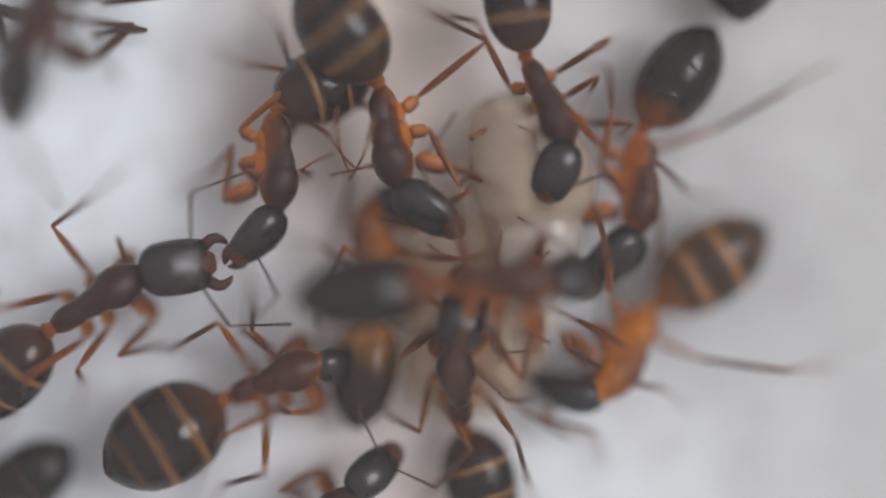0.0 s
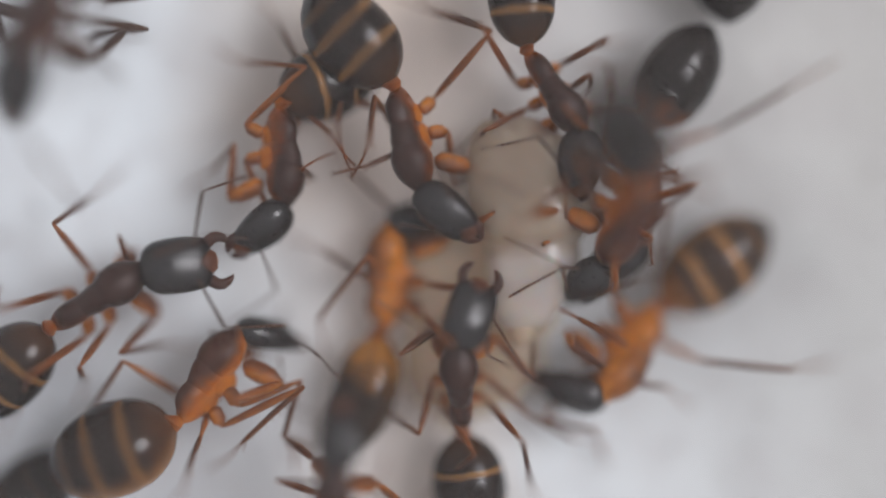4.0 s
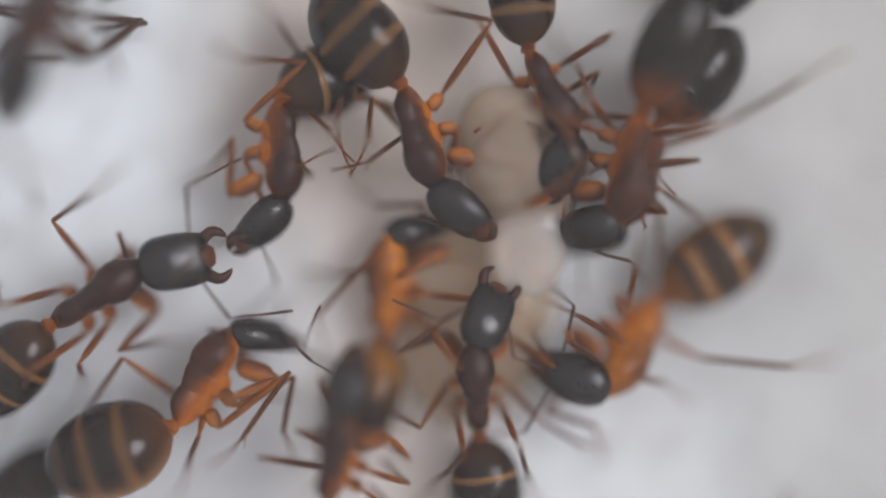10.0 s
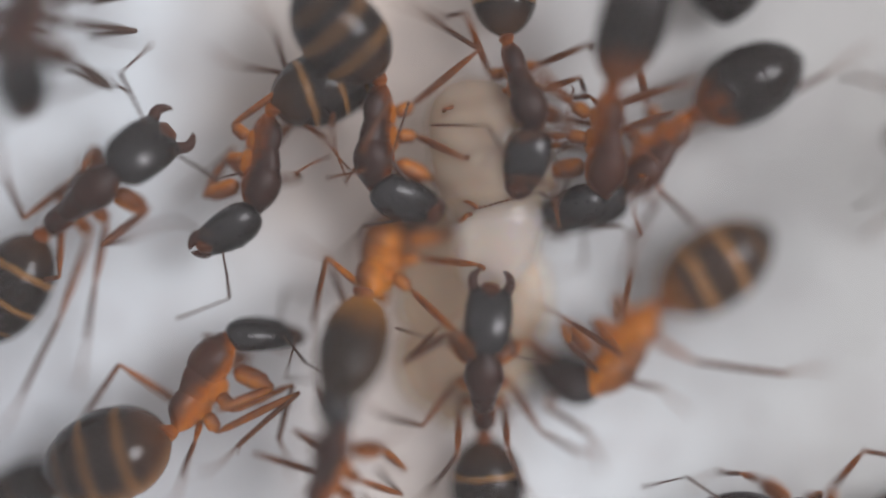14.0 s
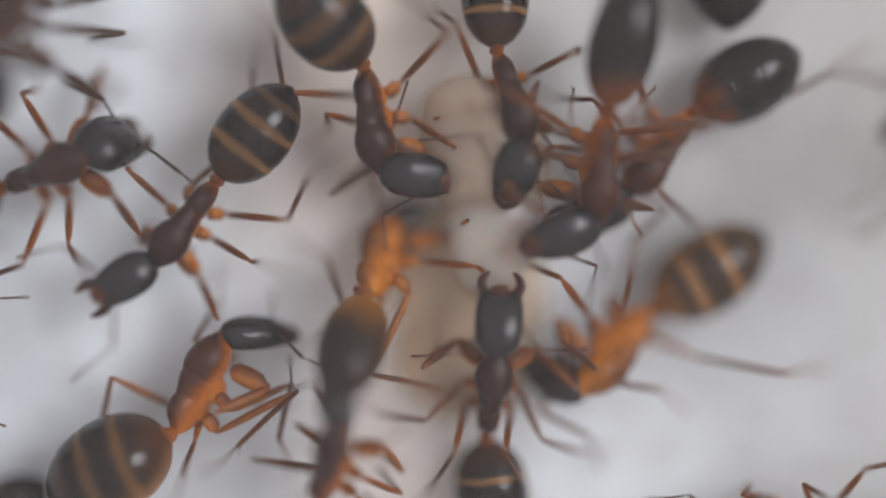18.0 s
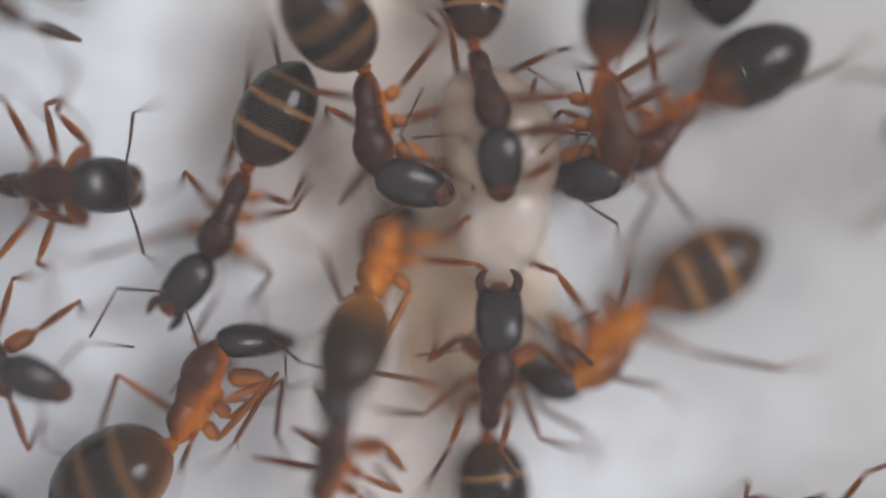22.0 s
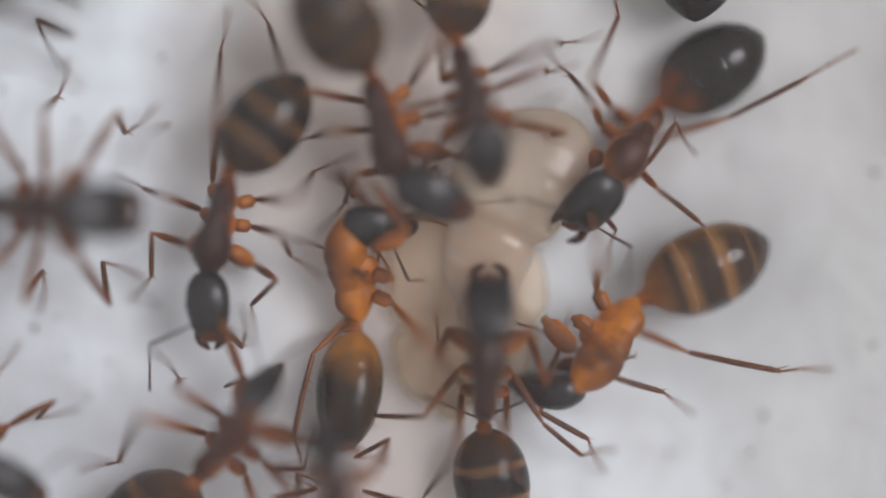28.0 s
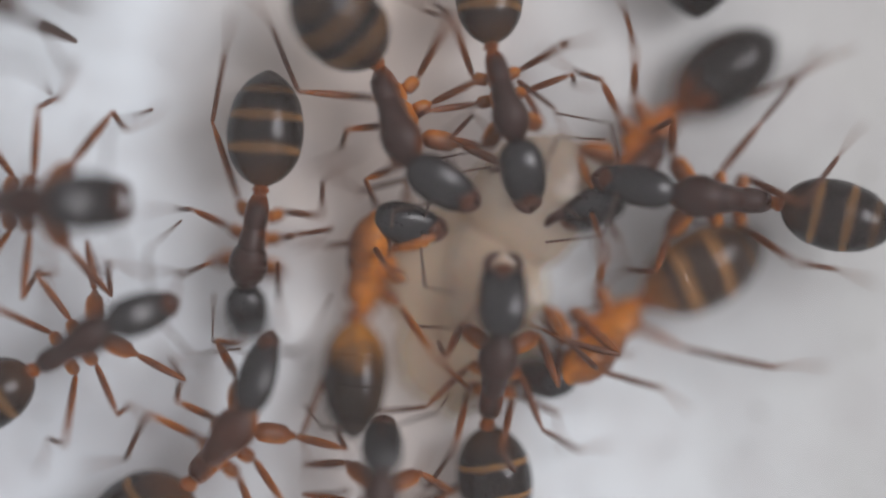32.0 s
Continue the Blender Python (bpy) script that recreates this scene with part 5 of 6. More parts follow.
Ant('orange worker ant with dark head and banded gaster, legs spread', [
    (0.0, -5.09, -3.87, 2.50, 22, 13, 10, -39, -65, 15, -23),
    (0.5, -5.82, -3.79, 2.50, 26, 13, 20, -13, -60, 8, -10),
    (1.0, -6.49, -3.61, 2.50, 31, 4, 30, -66, -29, 3, -3),
    (1.5, -6.82, -3.74, 2.50, 42, 0, 45, -38, -55, -9, -9),
    (2.0, -7.12, -3.81, 2.50, 51, 11, 48, -51, -46, -8, -24),
    (3.0, -6.94, -3.69, 2.64, 54, -7, 50, 3, -69, -28, -19),
    (4.0, -7.07, -3.75, 2.66, 54, -7, 50, -8, -63, -29, -20),
    (5.0, -7.19, -3.80, 2.69, 55, -7, 50, -20, -57, -31, -21),
    (6.0, -7.31, -3.87, 2.71, 56, -7, 50, -31, -50, -31, -23),
    (7.0, -7.31, -3.88, 2.69, 56, -7, 50, -28, -53, -31, -23),
    (8.0, -7.31, -3.90, 2.68, 56, -7, 50, -25, -57, -32, -23),
    (9.0, -7.31, -3.92, 2.66, 57, -7, 50, -22, -61, -33, -24),
    (10.0, -7.23, -3.92, 2.67, 57, -7, 50, -26, -59, -33, -24),
    (11.0, -7.15, -3.92, 2.67, 57, -7, 50, -29, -57, -33, -25),
    (12.0, -7.20, -3.91, 2.72, 57, -7, 50, -29, -51, -34, -25),
    (13.0, -7.24, -3.91, 2.76, 58, -7, 50, -28, -45, -34, -24),
    (13.8, -7.18, -3.86, 2.73, 58, -7, 50, -29, -47, -34, -25),
    (14.5, -7.11, -3.80, 2.71, 59, -7, 50, -30, -50, -33, -25),
    (15.3, -7.16, -3.81, 2.71, 59, -7, 50, -30, -50, -33, -23),
    (16.2, -7.21, -3.82, 2.71, 60, -7, 50, -29, -51, -32, -23),
    (17.0, -7.25, -3.84, 2.71, 60, -7, 50, -29, -51, -33, -22),
    (18.0, -7.24, -3.87, 2.72, 61, -7, 50, -29, -50, -32, -22),
    (19.0, -7.23, -3.89, 2.73, 62, -7, 50, -29, -48, -31, -22),
    (20.0, -7.20, -4.01, 2.73, 63, -7, 50, -30, -51, -32, -23),
    (21.0, -7.16, -4.11, 2.72, 64, -7, 50, -32, -53, -33, -24),
    (22.0, -7.22, -4.27, 2.76, 64, -7, 50, -32, -51, -34, -23),
    (23.0, -7.28, -4.43, 2.80, 65, -7, 49, -34, -32, -34, -23),
    (24.0, -7.27, -5.08, 2.50, 65, 0, 48, -14, -29, -19, -20),
    (25.0, -7.53, -5.32, 2.50, 63, 0, 48, -18, -19, -15, -17),
    (25.5, -7.53, -5.30, 2.50, 61, 0, 48, -15, -17, -15, -16),
    (26.5, -7.05, -5.35, 3.10, 62, 16, 29, 3, -36, -12, -24),
    (27.5, -6.56, -5.40, 3.70, 62, 32, 10, 22, -56, -9, -33),
    (28.0, -6.14, -5.68, 3.00, 48, 28, 10, 74, -64, 1, -28),
    (28.5, -6.34, -5.60, 3.66, 50, 32, 10, 53, -73, 6, -32),
    (29.0, -6.17, -5.87, 3.00, 48, 29, 10, 68, -55, 3, -34),
    (30.0, -6.16, -6.01, 2.80, 47, 21, 10, 42, -23, -5, -28),
    (31.0, -6.30, -5.90, 2.80, 49, 16, 10, 35, -17, -5, -24),
    (32.0, -6.42, -5.85, 2.70, 49, 21, 10, 35, -20, -6, -24),
], size=1.08, jaw=-9, seed=75, feet=[
    (3, 1, 2.5, 14.6, -12.14, -6.33, -8.02, -2.56, 0.3),
    (3, 1, 16.4, 24, -11.01, -7.44, -9.07, -2.80, 0.3),
    (1, 1, 2.5, 14.6, -4.46, -2.88, -7.46, -2.18, 1.2),
    (2, -1, 2.5, 24, -4.55, -6.76, -5.28, -3.06, 1.2),
    (3, -1, 2.5, 24, -7.15, -6.71, -5.66, -5.50, 1.2),
    (2, 1, 2.5, 24, -8.31, -7.79, -7.47, -6.19, 0.8),
    (1, -1, 2.5, 24, -4.55, -4.57, -5.83, -4.47, 1.2),
    (2, -1, 0, 2.2, -7.98, -7.71, -6.49, -5.37, 0.42),
    (1, 1, 0, 2.2, -5.95, -1.19, -6.06, -2.62, 1),
    (1, -1, 0, 2.2, -3.95, -4.93, -5.45, -4.77, 0.6)], brow=0.82, tail=1.08, girth=1.2, morph='amber')

Ant('pale orange callow worker ant with brown gaster', [
    (0.0, -2.08, -0.05, 1.55, 87, 0, 50, -85, -75, -4, -5),
    (1.0, -2.00, -0.29, 1.55, 85, 0, 55, -74, -66, -4, -6),
    (2.0, -1.92, -0.55, 1.55, 84, 0, 60, -63, -57, -4, -8),
    (3.0, -1.78, -0.63, 1.55, 82, 0, 65, -15, -70, -3, -7),
    (4.0, -1.77, -0.84, 1.55, 83, 5, 65, -17, -69, 2, -12),
    (5.0, -1.77, -1.05, 1.55, 84, 10, 65, -19, -67, 7, -17),
    (6.0, -1.76, -1.26, 1.55, 85, 14, 65, -22, -66, 12, -22),
    (7.0, -1.75, -1.26, 1.55, 85, 14, 65, -10, -69, 10, -22),
    (8.0, -1.74, -1.27, 1.55, 85, 14, 65, 3, -72, 8, -21),
    (9.0, -1.73, -1.27, 1.55, 85, 14, 65, 15, -75, 6, -20),
    (10.0, -1.69, -1.26, 1.55, 85, 16, 65, 17, -75, 9, -20),
    (11.0, -1.64, -1.25, 1.55, 84, 17, 65, 20, -75, 12, -21),
    (12.0, -1.93, -1.04, 1.55, 83, 9, 65, -8, -63, 5, -12),
    (13.0, -2.00, -0.42, 1.80, 77, -41, 65, -10, -51, -6, 1),
    (13.8, -1.84, -0.03, 1.80, 73, -45, 65, -8, -47, -8, 5),
    (14.5, -1.80, 0.05, 1.80, 73, -45, 65, -8, -47, -8, 6),
    (15.3, -1.83, 0.13, 1.80, 73, -45, 63, -29, -45, -7, 5),
    (16.2, -1.87, 0.20, 1.80, 73, -45, 62, -36, -50, -7, 5),
    (17.0, -1.89, 0.15, 1.80, 73, -45, 60, -37, -52, -7, 5),
    (18.0, -1.81, 0.03, 1.80, 73, -45, 60, -26, -47, -7, 5),
    (19.0, -1.84, 0.07, 1.80, 73, -45, 60, -24, -47, -7, 5),
    (20.0, -1.78, 0.01, 1.80, 73, -45, 60, -15, -45, -7, 5),
    (21.0, -1.73, -0.04, 1.80, 73, -45, 60, -4, -43, -7, 5),
    (22.0, -1.74, -0.08, 1.80, 74, -45, 60, 1, -43, -6, 5),
    (23.0, -1.84, -0.25, 1.80, 80, -39, 60, 3, -50, -10, 1),
    (24.0, -2.19, -0.84, 1.55, 83, 0, 60, 12, -67, -1, -2),
    (25.0, -2.48, -0.87, 1.55, 84, 0, 60, 11, -67, -1, -1),
    (26.0, -2.52, -0.79, 1.55, 88, 4, 62, -21, -66, 4, -7),
    (27.0, -2.57, -0.70, 1.55, 91, 9, 63, -53, -66, 9, -13),
    (28.0, -2.57, -0.63, 1.55, 93, 14, 65, -109, -61, 18, -19),
    (29.0, -2.32, -0.71, 1.55, 87, 24, 65, -97, -64, 31, -14),
    (30.0, -2.21, -0.47, 1.55, 81, 6, 65, -108, -62, 17, -4),
    (31.0, -2.18, -0.45, 1.55, 79, 20, 65, -99, -63, 31, -5),
    (32.0, -2.10, -0.41, 1.55, 76, 17, 65, -88, -64, 27, 0),
], size=1.08, jaw=-9, seed=76, feet=[
    (3, 1, 27, 29.6, -4.03, -6.98, -4.64, -1.21, 0.42),
    (3, 1, 29.7, 32, -3.94, -7.14, -4.48, -1.18, 0.42),
    (3, 1, 0, 14.6, -3.73, -3.55, -3.80, -1.12, 0.42),
    (1, -1, 27, 32, 0.41, 0.84, -2.57, 1.26, 1.4),
    (1, -1, 5.4, 12, 1.25, -0.34, -1.99, -0.24, 0.9),
    (3, -1, 16.4, 25.6, 1.23, -5.20, -1.14, -2.64, 0.42),
    (2, -1, 27, 32, -1.31, -0.71, -1.80, 0.15, 1)], tail=0.97, morph='callow', girth=0.98, skull=0.9)

Ant('dark reddish worker ant pushing in among the others', [
    (0.0, -3.65, -8.27, 2.60, 47, 7, 0, -6, -25, 4, -2),
    (0.5, -4.19, -8.06, 2.60, 68, 25, 0, 2, -65, -11, -19),
    (1.0, -4.04, -8.27, 2.80, 78, 23, 0, -2, -46, -3, -17),
    (1.5, -3.51, -7.56, 3.40, 85, 26, 0, -5, -25, -7, -18),
    (2.0, -2.97, -7.76, 4.20, 85, 17, 0, 1, -17, -4, -9),
    (3.0, -3.30, -8.17, 4.20, 79, 21, 0, 6, -21, -3, -12),
    (4.0, -3.26, -7.62, 4.20, 78, 23, 12, 13, -21, 1, -14),
    (5.0, -3.22, -7.08, 4.20, 77, 26, 23, 20, -20, 4, -17),
    (6.0, -3.15, -6.25, 4.20, 77, 17, 35, 16, -14, 5, -17),
    (7.0, -3.14, -6.25, 4.20, 77, 17, 35, 17, -14, 5, -17),
    (8.0, -3.13, -6.26, 4.20, 77, 17, 35, 17, -14, 5, -17),
    (9.0, -3.12, -6.26, 4.20, 77, 18, 35, 17, -14, 5, -17),
    (10.0, -3.12, -6.26, 4.20, 75, 17, 35, 18, -12, 8, -15),
    (11.0, -3.12, -6.26, 4.20, 73, 16, 35, 19, -11, 12, -13),
    (12.0, -3.18, -6.25, 4.20, 72, 17, 35, 20, -11, 12, -10),
    (13.0, -3.23, -6.25, 4.20, 72, 17, 35, 20, -10, 15, -9),
    (14.0, -3.21, -6.28, 4.20, 70, 20, 35, 40, -11, 15, -8),
    (15.0, -3.20, -6.20, 4.20, 71, 20, 35, 40, -11, 15, -9),
    (16.0, -3.22, -6.12, 4.20, 72, 20, 35, 40, -12, 14, -9),
    (17.0, -3.23, -6.11, 4.20, 72, 23, 35, 43, -14, 15, -10),
    (18.0, -3.17, -6.19, 4.20, 70, 24, 35, 46, -15, 16, -9),
    (19.0, -3.18, -6.19, 4.20, 72, 23, 35, 43, -14, 15, -10),
    (20.0, -3.12, -6.24, 4.20, 72, 23, 35, 43, -14, 15, -10),
    (21.0, -3.06, -6.30, 4.20, 72, 23, 35, 43, -14, 15, -10),
    (22.0, -3.07, -6.33, 4.20, 72, 23, 35, 44, -15, 15, -10),
    (23.0, -3.08, -6.37, 4.20, 72, 23, 35, 44, -15, 15, -10),
    (24.0, -3.28, -7.33, 4.20, 75, 30, 18, 20, -34, 8, -18),
    (25.0, -3.34, -8.13, 4.20, 74, 31, 0, 15, -50, 2, -21),
    (26.0, -3.16, -7.91, 4.20, 79, 29, 0, 24, -54, 1, -19),
    (27.0, -2.98, -7.71, 4.00, 84, 27, 0, 34, -58, 0, -16),
    (28.0, -2.77, -7.42, 4.30, 88, 24, 0, 43, -62, -2, -14),
    (29.0, -2.08, -7.43, 3.50, 76, 18, 0, -2, -63, 12, -17),
    (30.0, -1.81, -7.35, 3.40, 79, 14, 0, 8, -36, 8, -12),
    (31.0, -1.55, -7.19, 4.00, 78, 3, 0, 4, -22, 9, -4),
    (32.0, -1.62, -7.80, 3.50, 85, 18, 0, 9, -57, 2, -12),
], size=0.95, jaw=-9, seed=77, spread=0.5, morph='dark')

Ant('dark worker ant by the pale edge of the nest', [
    (0.0, -11.27, 7.33, 5.50, -98, 29, 0, -40, -60, -12, -23),
    (1.0, -11.26, 7.36, 5.50, -98, 30, 0, -40, -60, -11, -22),
    (2.0, -11.29, 7.23, 5.50, -98, 29, 0, -39, -60, -13, -26),
    (3.0, -11.24, 7.39, 5.50, -98, 30, 0, -40, -60, -11, -21),
    (4.0, -11.30, 7.32, 5.50, -98, 29, 0, -40, -60, -13, -24),
    (5.0, -11.34, 7.27, 5.50, -98, 29, 0, -39, -60, -14, -27),
    (6.0, -11.20, 7.30, 5.50, -97, 29, 0, -47, -59, -13, -28),
    (7.0, -11.20, 7.55, 5.50, -94, 30, 0, -54, -59, -15, -24),
    (8.0, -11.19, 7.55, 5.50, -94, 30, 0, -54, -58, -14, -27),
    (9.0, -11.17, 7.55, 5.50, -94, 29, 0, -53, -58, -13, -29),
    (10.0, -11.30, 7.31, 5.50, -96, 29, 0, -48, -56, -13, -31),
    (11.0, -11.32, 7.37, 5.50, -96, 23, 0, -32, -59, -9, -12),
    (12.0, -11.49, 7.30, 5.50, -100, 26, 0, 25, -75, -5, -14),
    (13.0, -11.56, 7.23, 5.50, -101, 28, 0, 43, -75, -4, -16),
    (14.0, -11.61, 7.40, 5.50, -99, 30, 0, 39, -75, -6, -17),
    (15.0, -11.75, 7.57, 5.50, -101, 32, 0, -17, -70, -6, -20),
    (16.0, -11.93, 7.69, 5.50, -103, 32, 0, -16, -73, -5, -20),
    (17.0, -12.08, 7.74, 5.50, -105, 29, 0, 57, -70, -4, -18),
    (18.0, -12.10, 7.33, 5.50, -101, 32, 0, -29, -75, -6, -20),
    (19.0, -12.11, 6.85, 5.50, -96, 32, 0, -44, -75, -9, -19),
    (20.0, -12.46, 7.72, 5.50, -103, 32, 0, -25, -75, -4, -20),
    (21.0, -12.81, 8.60, 5.50, -111, 32, 0, -6, -75, 1, -20),
    (22.0, -12.71, 8.68, 5.50, -108, 32, 0, 0, -75, -1, -20),
    (23.0, -12.59, 8.76, 5.50, -106, 32, 0, 5, -75, -2, -20),
    (24.0, -12.60, 8.78, 5.50, -107, 32, 0, 6, -75, -2, -20),
    (25.0, -12.62, 8.79, 5.50, -107, 32, 0, 8, -75, -2, -20),
    (26.0, -12.64, 8.81, 5.50, -107, 32, 0, 9, -75, -1, -20),
    (27.0, -12.66, 8.83, 5.50, -108, 32, 0, 10, -75, -1, -20),
    (28.0, -12.67, 8.83, 5.50, -108, 32, 0, 12, -75, 0, -20),
    (29.0, -12.69, 8.85, 5.50, -108, 32, 0, 13, -75, 0, -20),
    (30.0, -12.71, 8.86, 5.50, -109, 32, 0, 14, -75, 0, -20),
    (31.0, -12.73, 8.88, 5.50, -109, 32, 0, 16, -75, 1, -20),
    (32.0, -12.74, 8.89, 5.50, -109, 32, 0, 17, -75, 1, -20),
], size=1.25, jaw=-9, seed=78, spread=0.45, morph='sooty')

Ant('dark worker ant wandering at the edge of the crowd', [
    (0.0, 8.86, -15.33, 2.60, 87, 0, 0, -1, 0, 0, 0),
    (1.0, 8.82, -14.94, 2.60, 88, 0, 0, -1, 0, 0, 0),
    (2.0, 8.79, -14.55, 2.60, 88, 0, 0, -1, 0, 0, 1),
    (3.0, 8.75, -14.16, 2.60, 89, 0, 0, -1, 0, 0, 1),
    (4.0, 8.72, -13.76, 2.60, 89, 0, 0, 0, 0, 0, 2),
    (5.0, 8.68, -13.37, 2.60, 90, 0, 0, 0, 0, 0, 2),
    (6.0, 8.65, -12.98, 2.60, 90, 0, 0, 0, 0, 0, 3),
    (7.0, 8.98, -10.25, 2.60, 103, 19, 0, -1, -32, -4, -12),
    (8.0, 8.07, -10.31, 2.60, 122, 0, 0, -11, 0, -16, 7),
    (9.0, 8.41, -10.00, 2.60, 99, 9, 0, -6, -24, 0, -2),
    (10.0, 11.52, -11.38, 2.60, 58, 0, 0, 12, 0, 3, 0),
    (11.0, 11.74, -10.61, 2.60, 65, 0, 0, 12, 0, 10, 8),
    (11.5, 13.91, -9.63, 2.60, 123, 20, 0, 9, -50, -1, -12),
    (12.0, 15.23, -7.91, 2.60, 176, 18, 0, 1, -36, 1, -8),
    (12.5, 13.24, -7.96, 2.60, 176, 18, 0, 0, -36, 0, -9),
    (13.0, 11.60, -8.07, 2.60, 175, 18, 0, 0, -30, 0, -8),
    (14.0, 11.71, -7.93, 2.60, 175, 18, 0, 2, -33, 0, -8),
    (14.5, 11.76, -7.98, 2.60, 175, 18, 0, 2, -33, 0, -8),
    (15.5, 11.72, -8.10, 2.60, 175, 18, 0, 2, -33, 0, -8),
    (16.5, 11.69, -8.22, 2.60, 174, 18, 0, 3, -33, 1, -8),
    (17.0, 11.76, -8.43, 2.60, 174, 18, 0, 3, -33, 0, -8),
    (18.0, 11.80, -8.49, 2.60, 175, 18, 0, 3, -33, 1, -8),
    (19.0, 11.84, -8.55, 2.60, 175, 18, 0, 3, -33, 1, -8),
    (20.0, 11.88, -8.61, 2.60, 175, 18, 0, 3, -33, 1, -8),
    (21.0, 11.91, -8.67, 2.60, 175, 18, 0, 3, -33, 1, -8),
    (22.0, 11.95, -8.73, 2.60, 175, 18, 0, 3, -33, 1, -8),
    (23.0, 12.30, -9.48, 2.60, 175, 18, 0, 3, -34, 1, -8),
    (24.0, 12.65, -10.23, 2.60, 175, 18, 0, 3, -35, 0, -8),
    (25.0, 13.00, -10.97, 2.60, 175, 18, 0, 3, -36, 0, -8),
    (26.0, 13.12, -11.32, 2.60, 175, 18, 0, 3, -37, 0, -9),
    (27.0, 13.24, -11.66, 2.60, 175, 19, 0, 3, -37, 0, -9),
    (28.0, 13.36, -12.01, 2.60, 175, 19, 0, 3, -37, 0, -9),
    (29.0, 13.48, -12.36, 2.60, 175, 19, 0, 3, -38, 0, -9),
    (30.0, 13.60, -12.70, 2.60, 175, 19, 0, 3, -38, 0, -9),
    (31.0, 13.72, -13.05, 2.60, 175, 19, 0, 3, -39, 0, -9),
    (32.0, 13.84, -13.39, 2.60, 175, 20, 0, 3, -39, 0, -9),
], size=1.00, jaw=-9, seed=81, feet=[
    (2, -1, 12.3, 14.6, 11.91, -8.76, 11.39, -6.59, 0.8),
    (1, -1, 12.3, 14.6, 7.89, -7.35, 8.78, -6.53, 0.8),
    (2, -1, 16.4, 23, 12.44, -8.51, 11.87, -6.79, 0.8),
    (1, -1, 16.4, 23, 9.11, -7.89, 9.53, -7.30, 0.8)], morph='dark', antenna=((130, -25), (-25, 5)))

Ant('small dark worker ant passing over the pale plaster', [
    (0.0, -19.07, -2.26, 2.90, -13, 0, 0, 2, 0, 7, 0),
    (1.0, -18.98, -2.24, 2.91, -12, 1, 0, 2, -1, 7, -1),
    (2.0, -18.89, -2.22, 2.91, -12, 2, 0, 2, -2, 6, -2),
    (3.0, -18.80, -2.21, 2.92, -12, 2, 0, 2, -2, 6, -2),
    (4.0, -18.71, -2.19, 2.93, -12, 3, 0, 2, -3, 6, -3),
    (5.0, -18.62, -2.17, 2.93, -12, 4, 0, 1, -4, 6, -4),
    (6.0, -18.53, -2.15, 2.94, -12, 5, 0, 1, -5, 6, -5),
    (7.0, -18.44, -2.14, 2.95, -11, 5, 0, 1, -5, 6, -5),
    (8.0, -18.35, -2.12, 2.95, -11, 6, 0, 1, -6, 6, -6),
    (9.0, -18.27, -2.10, 2.96, -11, 7, 0, 1, -7, 5, -7),
    (10.0, -18.18, -2.08, 2.97, -11, 8, 0, 1, -8, 5, -8),
    (11.0, -18.09, -2.07, 2.97, -11, 8, 0, 1, -8, 5, -8),
    (12.0, -18.00, -2.05, 2.98, -11, 9, 0, 0, -9, 5, -9),
    (13.0, -17.91, -2.03, 2.99, -11, 10, 0, 0, -10, 5, -10),
    (14.0, -17.82, -2.01, 2.99, -10, 11, 0, 0, -11, 5, -11),
    (15.0, -17.73, -2.00, 3.00, -10, 11, 0, 0, -11, 5, -11),
    (16.0, -17.64, -1.98, 3.01, -10, 12, 0, 0, -12, 5, -12),
    (17.0, -17.55, -1.96, 3.01, -10, 13, 0, 0, -13, 4, -13),
    (18.0, -17.27, -2.18, 3.02, -13, 6, 0, 0, -6, 5, -6),
    (19.0, -16.99, -2.39, 3.03, -16, 0, 0, 1, 0, 5, 0),
    (20.0, -15.23, -2.57, 3.03, -15, 7, 0, 6, -7, 4, -7),
    (21.0, -13.31, -2.92, 3.04, -19, 0, 0, -2, 0, 5, 0),
    (22.0, -13.87, -2.84, 3.05, -24, 26, 0, -1, -26, 17, -25),
    (23.0, -13.91, -2.79, 3.05, 1, 0, 0, 3, 0, -3, 0),
    (24.0, -13.26, -2.81, 3.06, -20, 0, 0, 0, 0, 7, 0),
    (25.0, -13.30, -2.75, 3.07, -32, 16, 0, -8, -16, 5, -16),
    (25.5, -13.51, -2.88, 3.07, -17, 19, 0, 22, -44, 9, -15),
    (26.5, -14.02, -4.27, 3.08, -22, 15, 0, 12, -42, 8, -9),
    (27.5, -14.54, -5.65, 3.08, -27, 11, 0, 3, -41, 8, -4),
    (28.0, -14.37, -5.49, 3.09, -27, 11, 0, -6, -20, 8, -4),
    (29.0, -14.43, -5.58, 3.09, -28, 5, 0, -2, -16, 9, 1),
    (30.0, -14.48, -5.67, 3.10, -29, 0, 0, 2, -12, 11, 5),
    (30.5, -14.08, -4.08, 3.15, -26, 0, 0, 3, -20, 5, 4),
    (31.0, -13.58, -3.29, 3.20, 7, 14, 0, -13, -24, 0, -14),
    (31.5, -12.09, -3.03, 3.25, 21, 18, 0, -4, -45, -2, -12),
    (32.0, -10.74, -2.81, 3.30, 30, 16, 0, -12, -26, 0, -16),
], size=0.95, jaw=-9, seed=82, morph='dark')

